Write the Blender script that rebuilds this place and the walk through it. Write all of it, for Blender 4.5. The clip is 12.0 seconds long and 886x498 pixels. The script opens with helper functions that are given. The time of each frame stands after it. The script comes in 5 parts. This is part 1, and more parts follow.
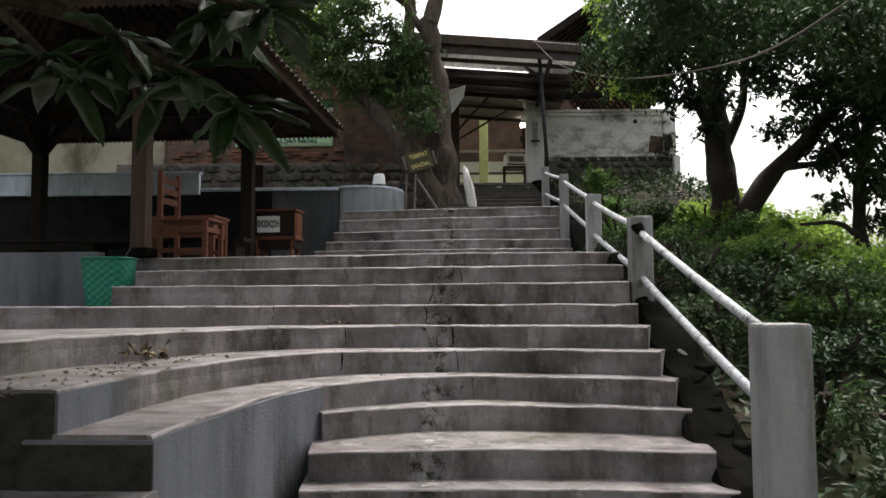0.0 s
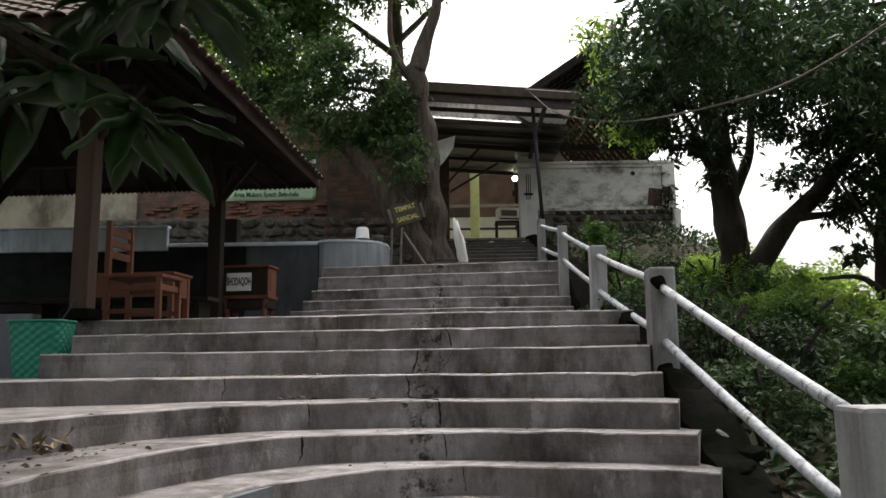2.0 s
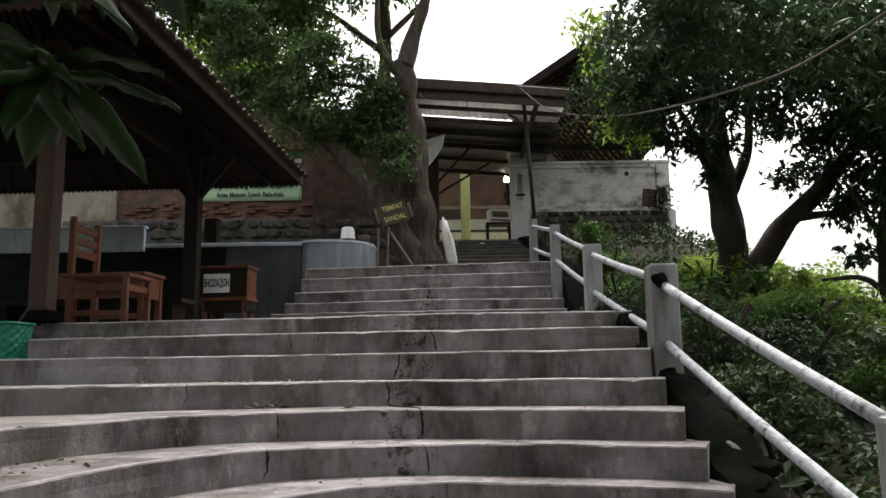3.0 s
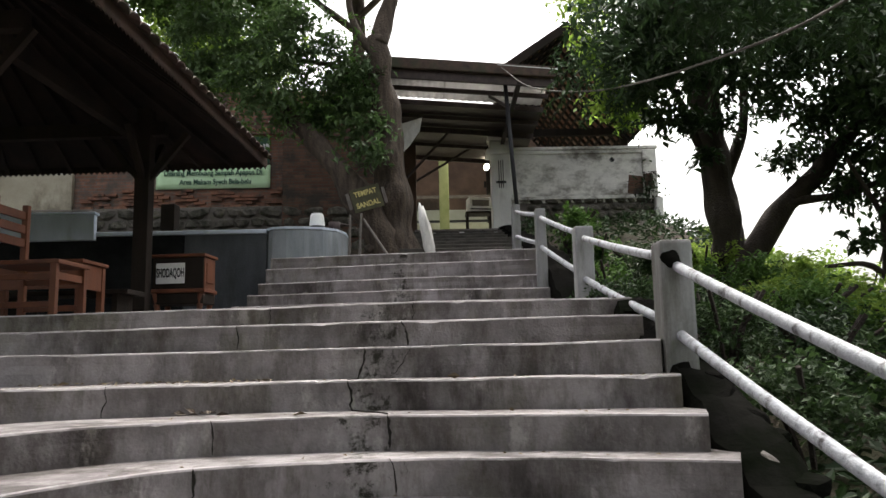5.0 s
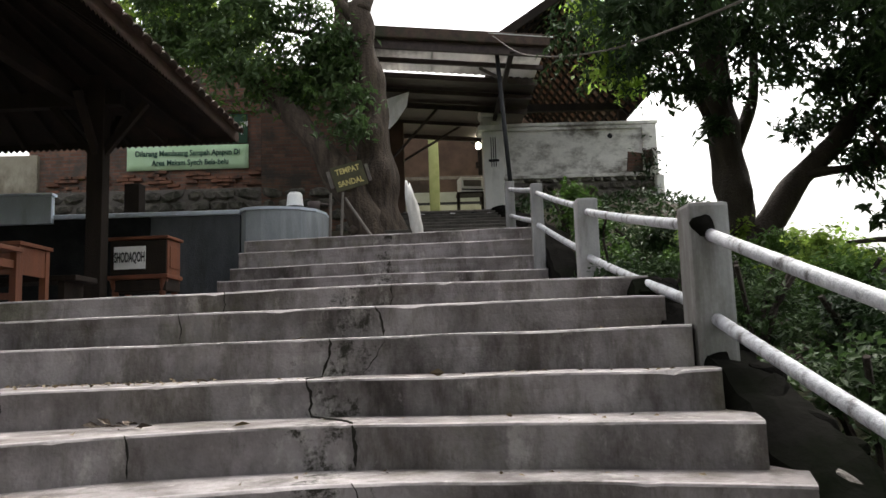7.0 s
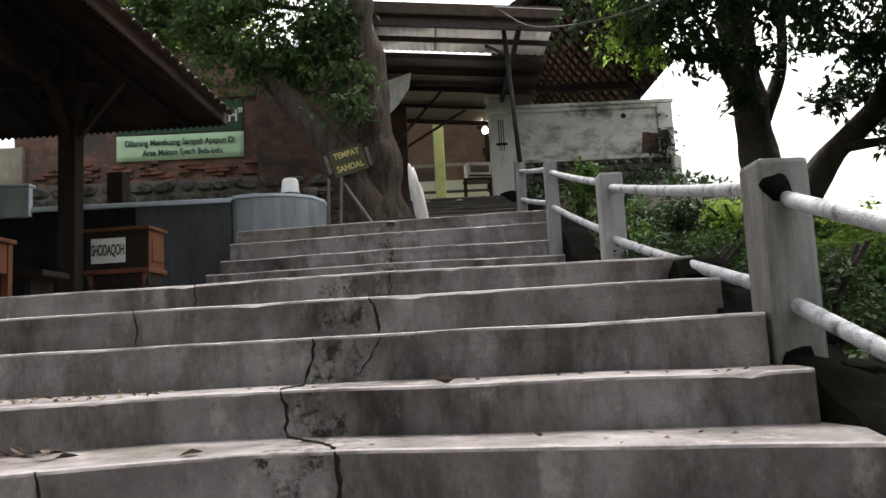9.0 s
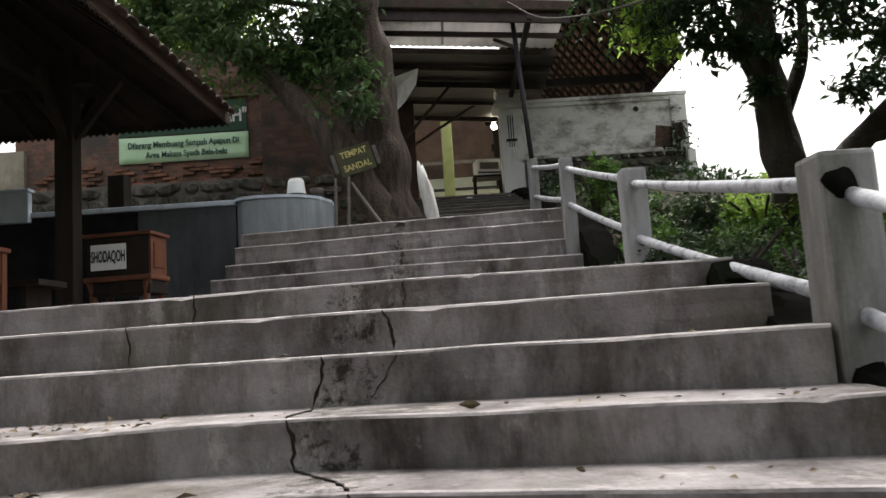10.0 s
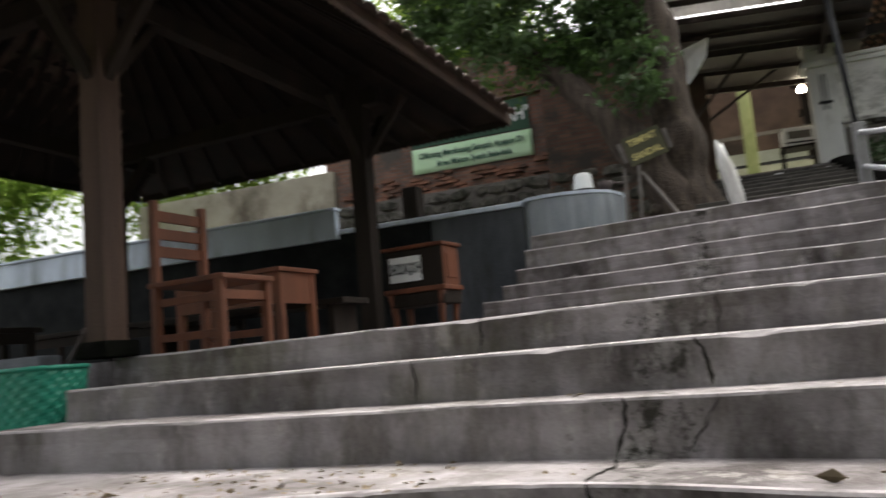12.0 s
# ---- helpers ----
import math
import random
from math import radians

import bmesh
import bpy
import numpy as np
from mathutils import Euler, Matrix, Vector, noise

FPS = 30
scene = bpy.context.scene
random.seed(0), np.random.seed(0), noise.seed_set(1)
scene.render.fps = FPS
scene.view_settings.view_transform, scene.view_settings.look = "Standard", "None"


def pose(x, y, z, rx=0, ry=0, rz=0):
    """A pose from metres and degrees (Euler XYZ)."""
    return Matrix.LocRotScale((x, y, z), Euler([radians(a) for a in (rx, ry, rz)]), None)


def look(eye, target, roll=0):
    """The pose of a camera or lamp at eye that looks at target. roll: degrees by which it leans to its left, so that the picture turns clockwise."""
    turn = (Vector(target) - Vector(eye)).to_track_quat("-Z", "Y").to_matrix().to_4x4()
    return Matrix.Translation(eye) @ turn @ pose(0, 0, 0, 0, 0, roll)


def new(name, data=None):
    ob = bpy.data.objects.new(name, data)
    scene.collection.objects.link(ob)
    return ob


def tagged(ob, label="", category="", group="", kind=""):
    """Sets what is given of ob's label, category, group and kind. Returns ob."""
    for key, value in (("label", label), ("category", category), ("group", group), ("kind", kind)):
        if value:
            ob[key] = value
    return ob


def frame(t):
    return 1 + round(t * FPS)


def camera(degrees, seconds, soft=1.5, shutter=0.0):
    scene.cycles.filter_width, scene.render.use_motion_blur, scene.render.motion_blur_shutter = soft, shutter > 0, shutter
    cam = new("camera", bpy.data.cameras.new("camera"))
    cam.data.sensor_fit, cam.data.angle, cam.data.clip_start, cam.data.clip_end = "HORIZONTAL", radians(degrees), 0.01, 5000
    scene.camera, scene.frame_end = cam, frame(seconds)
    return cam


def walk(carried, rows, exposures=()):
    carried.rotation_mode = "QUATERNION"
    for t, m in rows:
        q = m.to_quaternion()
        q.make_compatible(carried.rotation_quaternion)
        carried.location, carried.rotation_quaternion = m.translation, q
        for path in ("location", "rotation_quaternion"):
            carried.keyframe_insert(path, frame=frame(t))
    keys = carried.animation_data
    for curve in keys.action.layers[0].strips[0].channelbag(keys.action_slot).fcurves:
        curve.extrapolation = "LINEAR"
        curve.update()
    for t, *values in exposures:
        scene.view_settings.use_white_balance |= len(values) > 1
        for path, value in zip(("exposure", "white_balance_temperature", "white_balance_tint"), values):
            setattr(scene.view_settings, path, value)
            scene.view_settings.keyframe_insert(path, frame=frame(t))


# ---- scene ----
cam = camera(58.7, 12.0, 1.5, 0.5)
PATH = [
    (0, (0.617, -0.407, 1.383), (0.564, 1.588, 1.527), -0.3),
    (0.5, (0.622, -0.279, 1.417), (0.571, 1.712, 1.6), -0.5),
    (1, (0.642, 0.1, 1.425), (0.592, 2.086, 1.658), -0.5),
    (1.5, (0.638, 0.39, 1.432), (0.595, 2.371, 1.701), -0.6),
    (2, (0.638, 0.643, 1.455), (0.608, 2.622, 1.748), -0.7),
    (2.5, (0.655, 0.887, 1.449), (0.635, 2.863, 1.755), -0.9),
    (3, (0.69, 1.11, 1.455), (0.68, 3.086, 1.76), -0.8),
    (5, (0.73, 1.955, 1.464), (0.771, 3.933, 1.757), -1.3),
    (5.5, (0.789, 2.197, 1.463), (0.829, 4.176, 1.752), -1.3),
    (6, (0.816, 2.368, 1.479), (0.858, 4.348, 1.757), -1.6),
    (6.5, (0.811, 2.625, 1.473), (0.861, 4.605, 1.749), -1.6),
    (7, (0.809, 2.81, 1.497), (0.866, 4.793, 1.757), -2.0),
    (9, (0.832, 3.554, 1.527), (0.869, 5.539, 1.769), -3.0),
    (9.5, (0.813, 3.71, 1.568), (0.843, 5.696, 1.804), -3.6),
    (10, (0.792, 3.862, 1.606), (0.809, 5.848, 1.842), -3.8),
    (10.5, (0.756, 4.134, 1.636), (0.687, 6.117, 1.886), -4.3),
    (11, (0.731, 4.279, 1.675), (0.508, 6.249, 1.934), -4.5),
    (11.5, (0.705, 4.368, 1.719), (0.297, 6.309, 1.979), -4.5),
    (12, (0.739, 4.309, 1.769), (0.037, 6.163, 2.034), -5.1),
]
EXPOSURE = [(0.0, 1.22, 6700, 8), (2.5, 1.12, 6700, 8), (4.0, 1.26, 6700, 8), (5.5, 1.4, 6700, 8), (7.0, 1.36, 6700, 8), (9.0, 1.42, 6700, 8), (9.5, 1.44, 6700, 8), (10.5, 1.14, 6700, 8), (12.0, 1.46, 6700, 8)]
walk(cam, [(t, look(eye, target, roll)) for t, eye, target, roll in PATH], EXPOSURE)

# ---- world and light ----
world = bpy.data.worlds.new("world")
scene.world = world
world.use_nodes = True
wn, wl = world.node_tree.nodes, world.node_tree.links
sky = wn.new("ShaderNodeTexSky")
sky.sky_type = "NISHITA"
sky.sun_disc = False
sky.sun_elevation, sky.sun_rotation = radians(62), radians(20)
sky.dust_density, sky.air_density, sky.ozone_density = 8.0, 1.0, 1.0
pale = wn.new("ShaderNodeHueSaturation")
pale.inputs["Saturation"].default_value = 0.25
wl.new(sky.outputs[0], pale.inputs["Color"])
wl.new(pale.outputs[0], wn["Background"].inputs["Color"])
wn["Background"].inputs["Strength"].default_value = 0.15
sun_data = bpy.data.lights.new("sun", "SUN")
sun_data.energy, sun_data.angle, sun_data.color = 0.6, radians(50), (1.0, 0.98, 0.95)
sun = new("sun", sun_data)
sun.matrix_world = look((10 * math.sin(radians(20)), 10 * math.cos(radians(20)), 18.8), (0, 0, 0))


# ---- materials ----
def mat(name, a, b, scale=3.0, rough=0.85, bump=0.3, metal=0.0, dark=None, streak=1.0, spec=0.3, per=0.0, grain=60.0, trans=0.0):
    """Two-colour surface: broad blotches, fine grain, optional dark stains (streak stretches them upright)."""
    m = bpy.data.materials.new(name)
    m.use_nodes = True
    n, l = m.node_tree.nodes, m.node_tree.links
    bsdf = n["Principled BSDF"]
    bsdf.inputs["Metallic"].default_value = metal
    bsdf.inputs["Specular IOR Level"].default_value = spec
    geo = n.new("ShaderNodeNewGeometry")
    mp = n.new("ShaderNodeMapping")
    mp.inputs["Scale"].default_value = (1, 1, 1 / streak)
    l.new(geo.outputs["Position"], mp.inputs["Vector"])
    big, fine = n.new("ShaderNodeTexNoise"), n.new("ShaderNodeTexNoise")
    big.inputs["Scale"].default_value, big.inputs["Detail"].default_value, big.inputs["Roughness"].default_value = scale, 6, 0.65
    fine.inputs["Scale"].default_value, fine.inputs["Detail"].default_value = grain, 3
    l.new(mp.outputs[0], big.inputs["Vector"])
    l.new(geo.outputs["Position"], fine.inputs["Vector"])
    ramp = n.new("ShaderNodeValToRGB")
    ramp.color_ramp.elements[0].position, ramp.color_ramp.elements[1].position = 0.32, 0.68
    ramp.color_ramp.elements[0].color, ramp.color_ramp.elements[1].color = (*a, 1), (*b, 1)
    l.new(big.outputs["Fac"], ramp.inputs["Fac"])
    colour = ramp.outputs["Color"]
    if dark:
        st = n.new("ShaderNodeTexNoise")
        st.inputs["Scale"].default_value, st.inputs["Detail"].default_value, st.inputs["Roughness"].default_value = scale * 0.45, 8, 0.7
        mp2 = n.new("ShaderNodeMapping")
        mp2.inputs["Location"].default_value, mp2.inputs["Scale"].default_value = (7, 3, 5), (1, 1, 1 / (streak * 1.5))
        l.new(geo.outputs["Position"], mp2.inputs["Vector"])
        l.new(mp2.outputs[0], st.inputs["Vector"])
        r2 = n.new("ShaderNodeValToRGB")
        r2.color_ramp.elements[0].position, r2.color_ramp.elements[1].position = 0.5, 0.66
        l.new(st.outputs["Fac"], r2.inputs["Fac"])
        mx = n.new("ShaderNodeMix")
        mx.data_type = "RGBA"
        l.new(r2.outputs["Color"], mx.inputs["Factor"])
        l.new(colour, mx.inputs[6])
        mx.inputs[7].default_value = (*dark, 1)
        colour = mx.outputs[2]
    hsv = n.new("ShaderNodeHueSaturation")
    mth = n.new("ShaderNodeMath")
    mth.operation = "MULTIPLY_ADD"
    mth.inputs[1].default_value, mth.inputs[2].default_value = 0.3, 0.85
    l.new(fine.outputs["Fac"], mth.inputs[0])
    val = mth.outputs[0]
    if per:
        info = n.new("ShaderNodeNewGeometry")
        oi = n.new("ShaderNodeObjectInfo")
        add = n.new("ShaderNodeMath")
        add.operation = "ADD"
        l.new(info.outputs["Random Per Island"], add.inputs[0])
        l.new(oi.outputs["Random"], add.inputs[1])
        sc = n.new("ShaderNodeMath")
        sc.operation = "MULTIPLY_ADD"
        sc.inputs[1].default_value, sc.inputs[2].default_value = per, 1 - per
        l.new(add.outputs[0], sc.inputs[0])
        mu = n.new("ShaderNodeMath")
        mu.operation = "MULTIPLY"
        l.new(val, mu.inputs[0])
        l.new(sc.outputs[0], mu.inputs[1])
        val = mu.outputs[0]
    l.new(val, hsv.inputs["Value"])
    l.new(colour, hsv.inputs["Color"])
    l.new(hsv.outputs[0], bsdf.inputs["Base Color"])
    rr = n.new("ShaderNodeMath")
    rr.operation = "MULTIPLY_ADD"
    rr.inputs[1].default_value, rr.inputs[2].default_value = 0.25, rough - 0.12
    l.new(big.outputs["Fac"], rr.inputs[0])
    l.new(rr.outputs[0], bsdf.inputs["Roughness"])
    if bump:
        sm = n.new("ShaderNodeMath")
        sm.operation = "ADD"
        l.new(big.outputs["Fac"], sm.inputs[0])
        l.new(fine.outputs["Fac"], sm.inputs[1])
        bp = n.new("ShaderNodeBump")
        bp.inputs["Strength"].default_value, bp.inputs["Distance"].default_value = bump, 0.02
        l.new(sm.outputs[0], bp.inputs["Height"])
        l.new(bp.outputs[0], bsdf.inputs["Normal"])
    if trans:
        tr = n.new("ShaderNodeBsdfTranslucent")
        ms = n.new("ShaderNodeMixShader")
        ms.inputs[0].default_value = trans
        l.new(hsv.outputs[0], tr.inputs["Color"])
        l.new(bsdf.outputs[0], ms.inputs[1])
        l.new(tr.outputs[0], ms.inputs[2])
        l.new(ms.outputs[0], n["Material Output"].inputs["Surface"])
    return m


def brick_mat(name, a, b, mortar):
    m = mat(name, a, b, 2.0, 0.9, 0.0)
    n, l = m.node_tree.nodes, m.node_tree.links
    geo, br, sep, cmb = n.new("ShaderNodeNewGeometry"), n.new("ShaderNodeTexBrick"), n.new("ShaderNodeSeparateXYZ"), n.new("ShaderNodeCombineXYZ")
    l.new(geo.outputs["Position"], sep.inputs[0])
    l.new(sep.outputs["X"], cmb.inputs["X"])
    l.new(sep.outputs["Z"], cmb.inputs["Y"])
    l.new(cmb.outputs[0], br.inputs["Vector"])
    for k, v in (("Scale", 1.0), ("Brick Width", 0.23), ("Row Height", 0.065), ("Mortar Size", 0.007), ("Bias", -0.1)):
        br.inputs[k].default_value = v
    br.inputs["Color1"].default_value, br.inputs["Color2"].default_value, br.inputs["Mortar"].default_value = (*a, 1), (*b, 1), (*mortar, 1)
    hsv = [x for x in n if x.bl_idname == "ShaderNodeHueSaturation"][0]
    ns, rp, mx = n.new("ShaderNodeTexNoise"), n.new("ShaderNodeValToRGB"), n.new("ShaderNodeMix")
    ns.inputs["Scale"].default_value, ns.inputs["Detail"].default_value, ns.inputs["Roughness"].default_value = 1.6, 8, 0.7
    l.new(geo.outputs["Position"], ns.inputs["Vector"])
    rp.color_ramp.elements[0].position, rp.color_ramp.elements[1].position = 0.47, 0.6
    l.new(ns.outputs["Fac"], rp.inputs["Fac"])
    mx.data_type = "RGBA"
    mx.inputs[7].default_value = (mortar[0] * 0.6, mortar[1] * 0.6, mortar[2] * 0.6, 1)
    l.new(rp.outputs["Color"], mx.inputs["Factor"])
    l.new(br.outputs["Color"], mx.inputs[6])
    l.new(mx.outputs[2], hsv.inputs["Color"])
    bp = n.new("ShaderNodeBump")
    bp.inputs["Strength"].default_value, bp.inputs["Distance"].default_value = 0.8, -0.01
    l.new(br.outputs["Fac"], bp.inputs["Height"])
    l.new(bp.outputs[0], n["Principled BSDF"].inputs["Normal"])
    return m


CONCRETE = mat("step_concrete", (0.198, 0.181, 0.186), (0.355, 0.326, 0.337), 3.4, 0.9, 0.25, dark=(0.1, 0.087, 0.088), streak=1.4)


def weathered(m, along, width):
    """Adds narrow upright drip stains, and a mossy zone along the old crack."""
    n, l = m.node_tree.nodes, m.node_tree.links
    hsv = [x for x in n if x.bl_idname == "ShaderNodeHueSaturation"][0]
    src = hsv.inputs["Color"].links[0].from_socket
    geo, mp, ns, rp = n.new("ShaderNodeNewGeometry"), n.new("ShaderNodeMapping"), n.new("ShaderNodeTexNoise"), n.new("ShaderNodeValToRGB")
    mp.inputs["Scale"].default_value = (1, 1, 0.3)
    ns.inputs["Scale"].default_value, ns.inputs["Detail"].default_value, ns.inputs["Roughness"].default_value = 4.2, 10, 0.74
    rp.color_ramp.elements[0].position, rp.color_ramp.elements[1].position = 0.49, 0.6
    rp.color_ramp.elements[0].color, rp.color_ramp.elements[1].color = (1, 1, 1, 1), (0.55, 0.53, 0.49, 1)
    l.new(geo.outputs["Position"], mp.inputs["Vector"])
    l.new(mp.outputs[0], ns.inputs["Vector"])
    l.new(ns.outputs["Fac"], rp.inputs["Fac"])
    broad, rb, mb = n.new("ShaderNodeTexNoise"), n.new("ShaderNodeValToRGB"), n.new("ShaderNodeMix")
    broad.inputs["Scale"].default_value, broad.inputs["Detail"].default_value, broad.inputs["Roughness"].default_value = 1.7, 5, 0.6
    rb.color_ramp.elements[0].position, rb.color_ramp.elements[1].position = 0.36, 0.62
    rb.color_ramp.elements[0].color, rb.color_ramp.elements[1].color = (0.62, 0.6, 0.58, 1), (1, 1, 1, 1)
    mb.data_type, mb.blend_type = "RGBA", "MULTIPLY"
    mb.inputs["Factor"].default_value = 1.0
    l.new(geo.outputs["Position"], broad.inputs["Vector"])
    l.new(broad.outputs["Fac"], rb.inputs["Fac"])
    l.new(src, mb.inputs[6])
    l.new(rb.outputs["Color"], mb.inputs[7])
    sm, rs, ms = n.new("ShaderNodeTexNoise"), n.new("ShaderNodeValToRGB"), n.new("ShaderNodeMix")
    ol, ro, mo = n.new("ShaderNodeTexNoise"), n.new("ShaderNodeValToRGB"), n.new("ShaderNodeMix")
    shift = n.new("ShaderNodeMapping")
    shift.inputs["Location"].default_value, shift.inputs["Scale"].default_value = (11, 4, 2), (1, 1, 0.6)
    l.new(geo.outputs["Position"], shift.inputs["Vector"])
    for tex, ramp_, mix_, sc, lo, hi, tint in ((sm, rs, ms, 5.0, 0.57, 0.66, (0.44, 0.41, 0.4, 1)), (ol, ro, mo, 1.1, 0.52, 0.68, (0.15, 0.14, 0.095, 1))):
        tex.inputs["Scale"].default_value, tex.inputs["Detail"].default_value, tex.inputs["Roughness"].default_value = sc, 9, 0.72
        ramp_.color_ramp.elements[0].position, ramp_.color_ramp.elements[1].position = lo, hi
        ramp_.color_ramp.elements[1].color = (0.6, 0.6, 0.6, 1)
        l.new(shift.outputs[0], tex.inputs["Vector"])
        l.new(tex.outputs["Fac"], ramp_.inputs["Fac"])
        mix_.data_type = "RGBA"
        mix_.inputs[7].default_value = tint
        l.new(ramp_.outputs["Color"], mix_.inputs["Factor"])
    l.new(mb.outputs[2], ms.inputs[6])
    l.new(ms.outputs[2], mo.inputs[6])
    src = mo.outputs[2]
    mu = n.new("ShaderNodeMix")
    mu.data_type, mu.blend_type = "RGBA", "MULTIPLY"
    mu.inputs["Factor"].default_value = 0.85
    l.new(src, mu.inputs[6])
    l.new(rp.outputs["Color"], mu.inputs[7])
    sep, off, ab, mr = n.new("ShaderNodeSeparateXYZ"), n.new("ShaderNodeMath"), n.new("ShaderNodeMath"), n.new("ShaderNodeMapRange")
    off.operation, off.inputs[1].default_value, ab.operation = "SUBTRACT", along, "ABSOLUTE"
    mr.inputs["From Min"].default_value, mr.inputs["From Max"].default_value = 0.0, width
    mr.inputs["To Min"].default_value, mr.inputs["To Max"].default_value = 0.18, -0.12
    l.new(geo.outputs["Position"], sep.inputs[0])
    l.new(sep.outputs["X"], off.inputs[0])
    l.new(off.outputs[0], ab.inputs[0])
    l.new(ab.outputs[0], mr.inputs["Value"])
    n2, add, r2, m2 = n.new("ShaderNodeTexNoise"), n.new("ShaderNodeMath"), n.new("ShaderNodeValToRGB"), n.new("ShaderNodeMix")
    n2.inputs["Scale"].default_value, n2.inputs["Detail"].default_value, n2.inputs["Roughness"].default_value = 11, 9, 0.78
    l.new(geo.outputs["Position"], n2.inputs["Vector"])
    l.new(n2.outputs["Fac"], add.inputs[0])
    l.new(mr.outputs[0], add.inputs[1])
    r2.color_ramp.elements[0].position, r2.color_ramp.elements[1].position = 0.65, 0.76
    l.new(add.outputs[0], r2.inputs["Fac"])
    m2.data_type = "RGBA"
    m2.inputs[7].default_value = (0.035, 0.032, 0.026, 1)
    l.new(r2.outputs["Color"], m2.inputs["Factor"])
    lime, rl, ml, al = n.new("ShaderNodeTexNoise"), n.new("ShaderNodeValToRGB"), n.new("ShaderNodeMix"), n.new("ShaderNodeMath")
    lime.inputs["Scale"].default_value, lime.inputs["Detail"].default_value, lime.inputs["Roughness"].default_value = 4.5, 9, 0.75
    rl.color_ramp.elements[0].position, rl.color_ramp.elements[1].position = 0.66, 0.78
    rl.color_ramp.elements[1].color = (0.65, 0.65, 0.65, 1)
    l.new(shift.outputs[0], lime.inputs["Vector"])
    l.new(lime.outputs["Fac"], al.inputs[0])
    l.new(mr.outputs[0], al.inputs[1])
    l.new(al.outputs[0], rl.inputs["Fac"])
    ml.data_type = "RGBA"
    ml.inputs[7].default_value = (0.46, 0.44, 0.42, 1)
    l.new(rl.outputs["Color"], ml.inputs["Factor"])
    l.new(mu.outputs[2], ml.inputs[6])
    l.new(ml.outputs[2], m2.inputs[6])
    l.new(m2.outputs[2], hsv.inputs["Color"])


weathered(CONCRETE, 0.4, 0.55)
# paler than the risers: wear, plus the lit edge put into the colour
WORN_LIT = mat("worn_lit_nosing", (0.285, 0.262, 0.27), (0.45, 0.415, 0.426), 5, 0.9, 0.2, dark=(0.13, 0.12, 0.115))
# gate steps: soil and the canopy's shade put into a darker concrete
STEP_DARK = mat("shade_painted_step", (0.05, 0.045, 0.04), (0.11, 0.1, 0.09), 4, 0.9, 0.5)
CONCRETE_BLUE = mat("wing_cement", (0.115, 0.122, 0.142), (0.21, 0.217, 0.24), 2.5, 0.85, 0.25, dark=(0.06, 0.06, 0.062), streak=3.5)
CRACK = mat("crack_dirt", (0.012, 0.011, 0.01), (0.03, 0.027, 0.022), 9, 0.95, 0.3)
PATCH = mat("mossy_shade", (0.018, 0.017, 0.013), (0.05, 0.046, 0.036), 12, 0.95, 0.6)
# near black: moss, and the shade of rails and bushes in the colour
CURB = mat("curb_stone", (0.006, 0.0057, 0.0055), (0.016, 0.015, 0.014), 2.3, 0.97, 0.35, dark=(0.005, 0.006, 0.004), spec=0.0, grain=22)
POST = mat("post_concrete", (0.27, 0.268, 0.275), (0.42, 0.415, 0.425), 5, 0.85, 0.1, dark=(0.15, 0.14, 0.13), streak=4)
PIPE = mat("painted_pipe", (0.36, 0.37, 0.41), (0.56, 0.565, 0.61), 26, 0.55, 0.25, dark=(0.07, 0.06, 0.06), spec=0.4)
EARTH = mat("earth", (0.025, 0.02, 0.014), (0.06, 0.046, 0.033), 1.6, 0.95, 0.6, dark=(0.05, 0.06, 0.025))
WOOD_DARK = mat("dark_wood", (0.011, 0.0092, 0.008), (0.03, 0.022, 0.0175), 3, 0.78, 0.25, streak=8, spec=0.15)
WOOD_RED = mat("red_wood", (0.085, 0.03, 0.016), (0.17, 0.06, 0.03), 4, 0.55, 0.15, streak=6)
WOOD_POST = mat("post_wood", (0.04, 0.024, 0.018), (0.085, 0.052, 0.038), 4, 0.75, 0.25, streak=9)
TILE = mat("roof_tile", (0.045, 0.034, 0.03), (0.115, 0.075, 0.06), 5, 0.85, 0.4, dark=(0.05, 0.055, 0.035), per=0.25)
WHITE_WALL = mat("old_plaster", (0.62, 0.6, 0.58), (0.8, 0.78, 0.75), 3.2, 0.9, 0.3, dark=(0.2, 0.18, 0.165), streak=0.45)
PILLAR = mat("gate_plaster", (0.68, 0.67, 0.66), (0.8, 0.79, 0.77), 3, 0.85, 0.2, dark=(0.45, 0.43, 0.41), streak=2)
STONE = mat("rubble_stone", (0.03, 0.028, 0.024), (0.16, 0.145, 0.125), 7, 0.9, 1.0, dark=(0.025, 0.027, 0.018), per=0.3)
MORTAR = mat("mortar", (0.1, 0.09, 0.08), (0.17, 0.15, 0.14), 6, 0.95, 0.4)
BRICK = brick_mat("old_brick", (0.17, 0.085, 0.06), (0.27, 0.14, 0.1), (0.15, 0.13, 0.115))
BRICK_DARK = brick_mat("dark_brick", (0.1, 0.052, 0.038), (0.15, 0.085, 0.06), (0.08, 0.07, 0.06))
BROWN = mat("brown_wall", (0.075, 0.048, 0.036), (0.13, 0.085, 0.062), 2, 0.9, 0.3, dark=(0.035, 0.028, 0.022))
BASIN = mat("basin_paint", (0.42, 0.48, 0.57), (0.6, 0.67, 0.77), 2.5, 0.7, 0.15, dark=(0.2, 0.22, 0.23), streak=3)
TANK = mat("tank_cement", (0.2, 0.225, 0.25), (0.36, 0.39, 0.42), 2.5, 0.7, 0.2, dark=(0.1, 0.11, 0.115), streak=4)
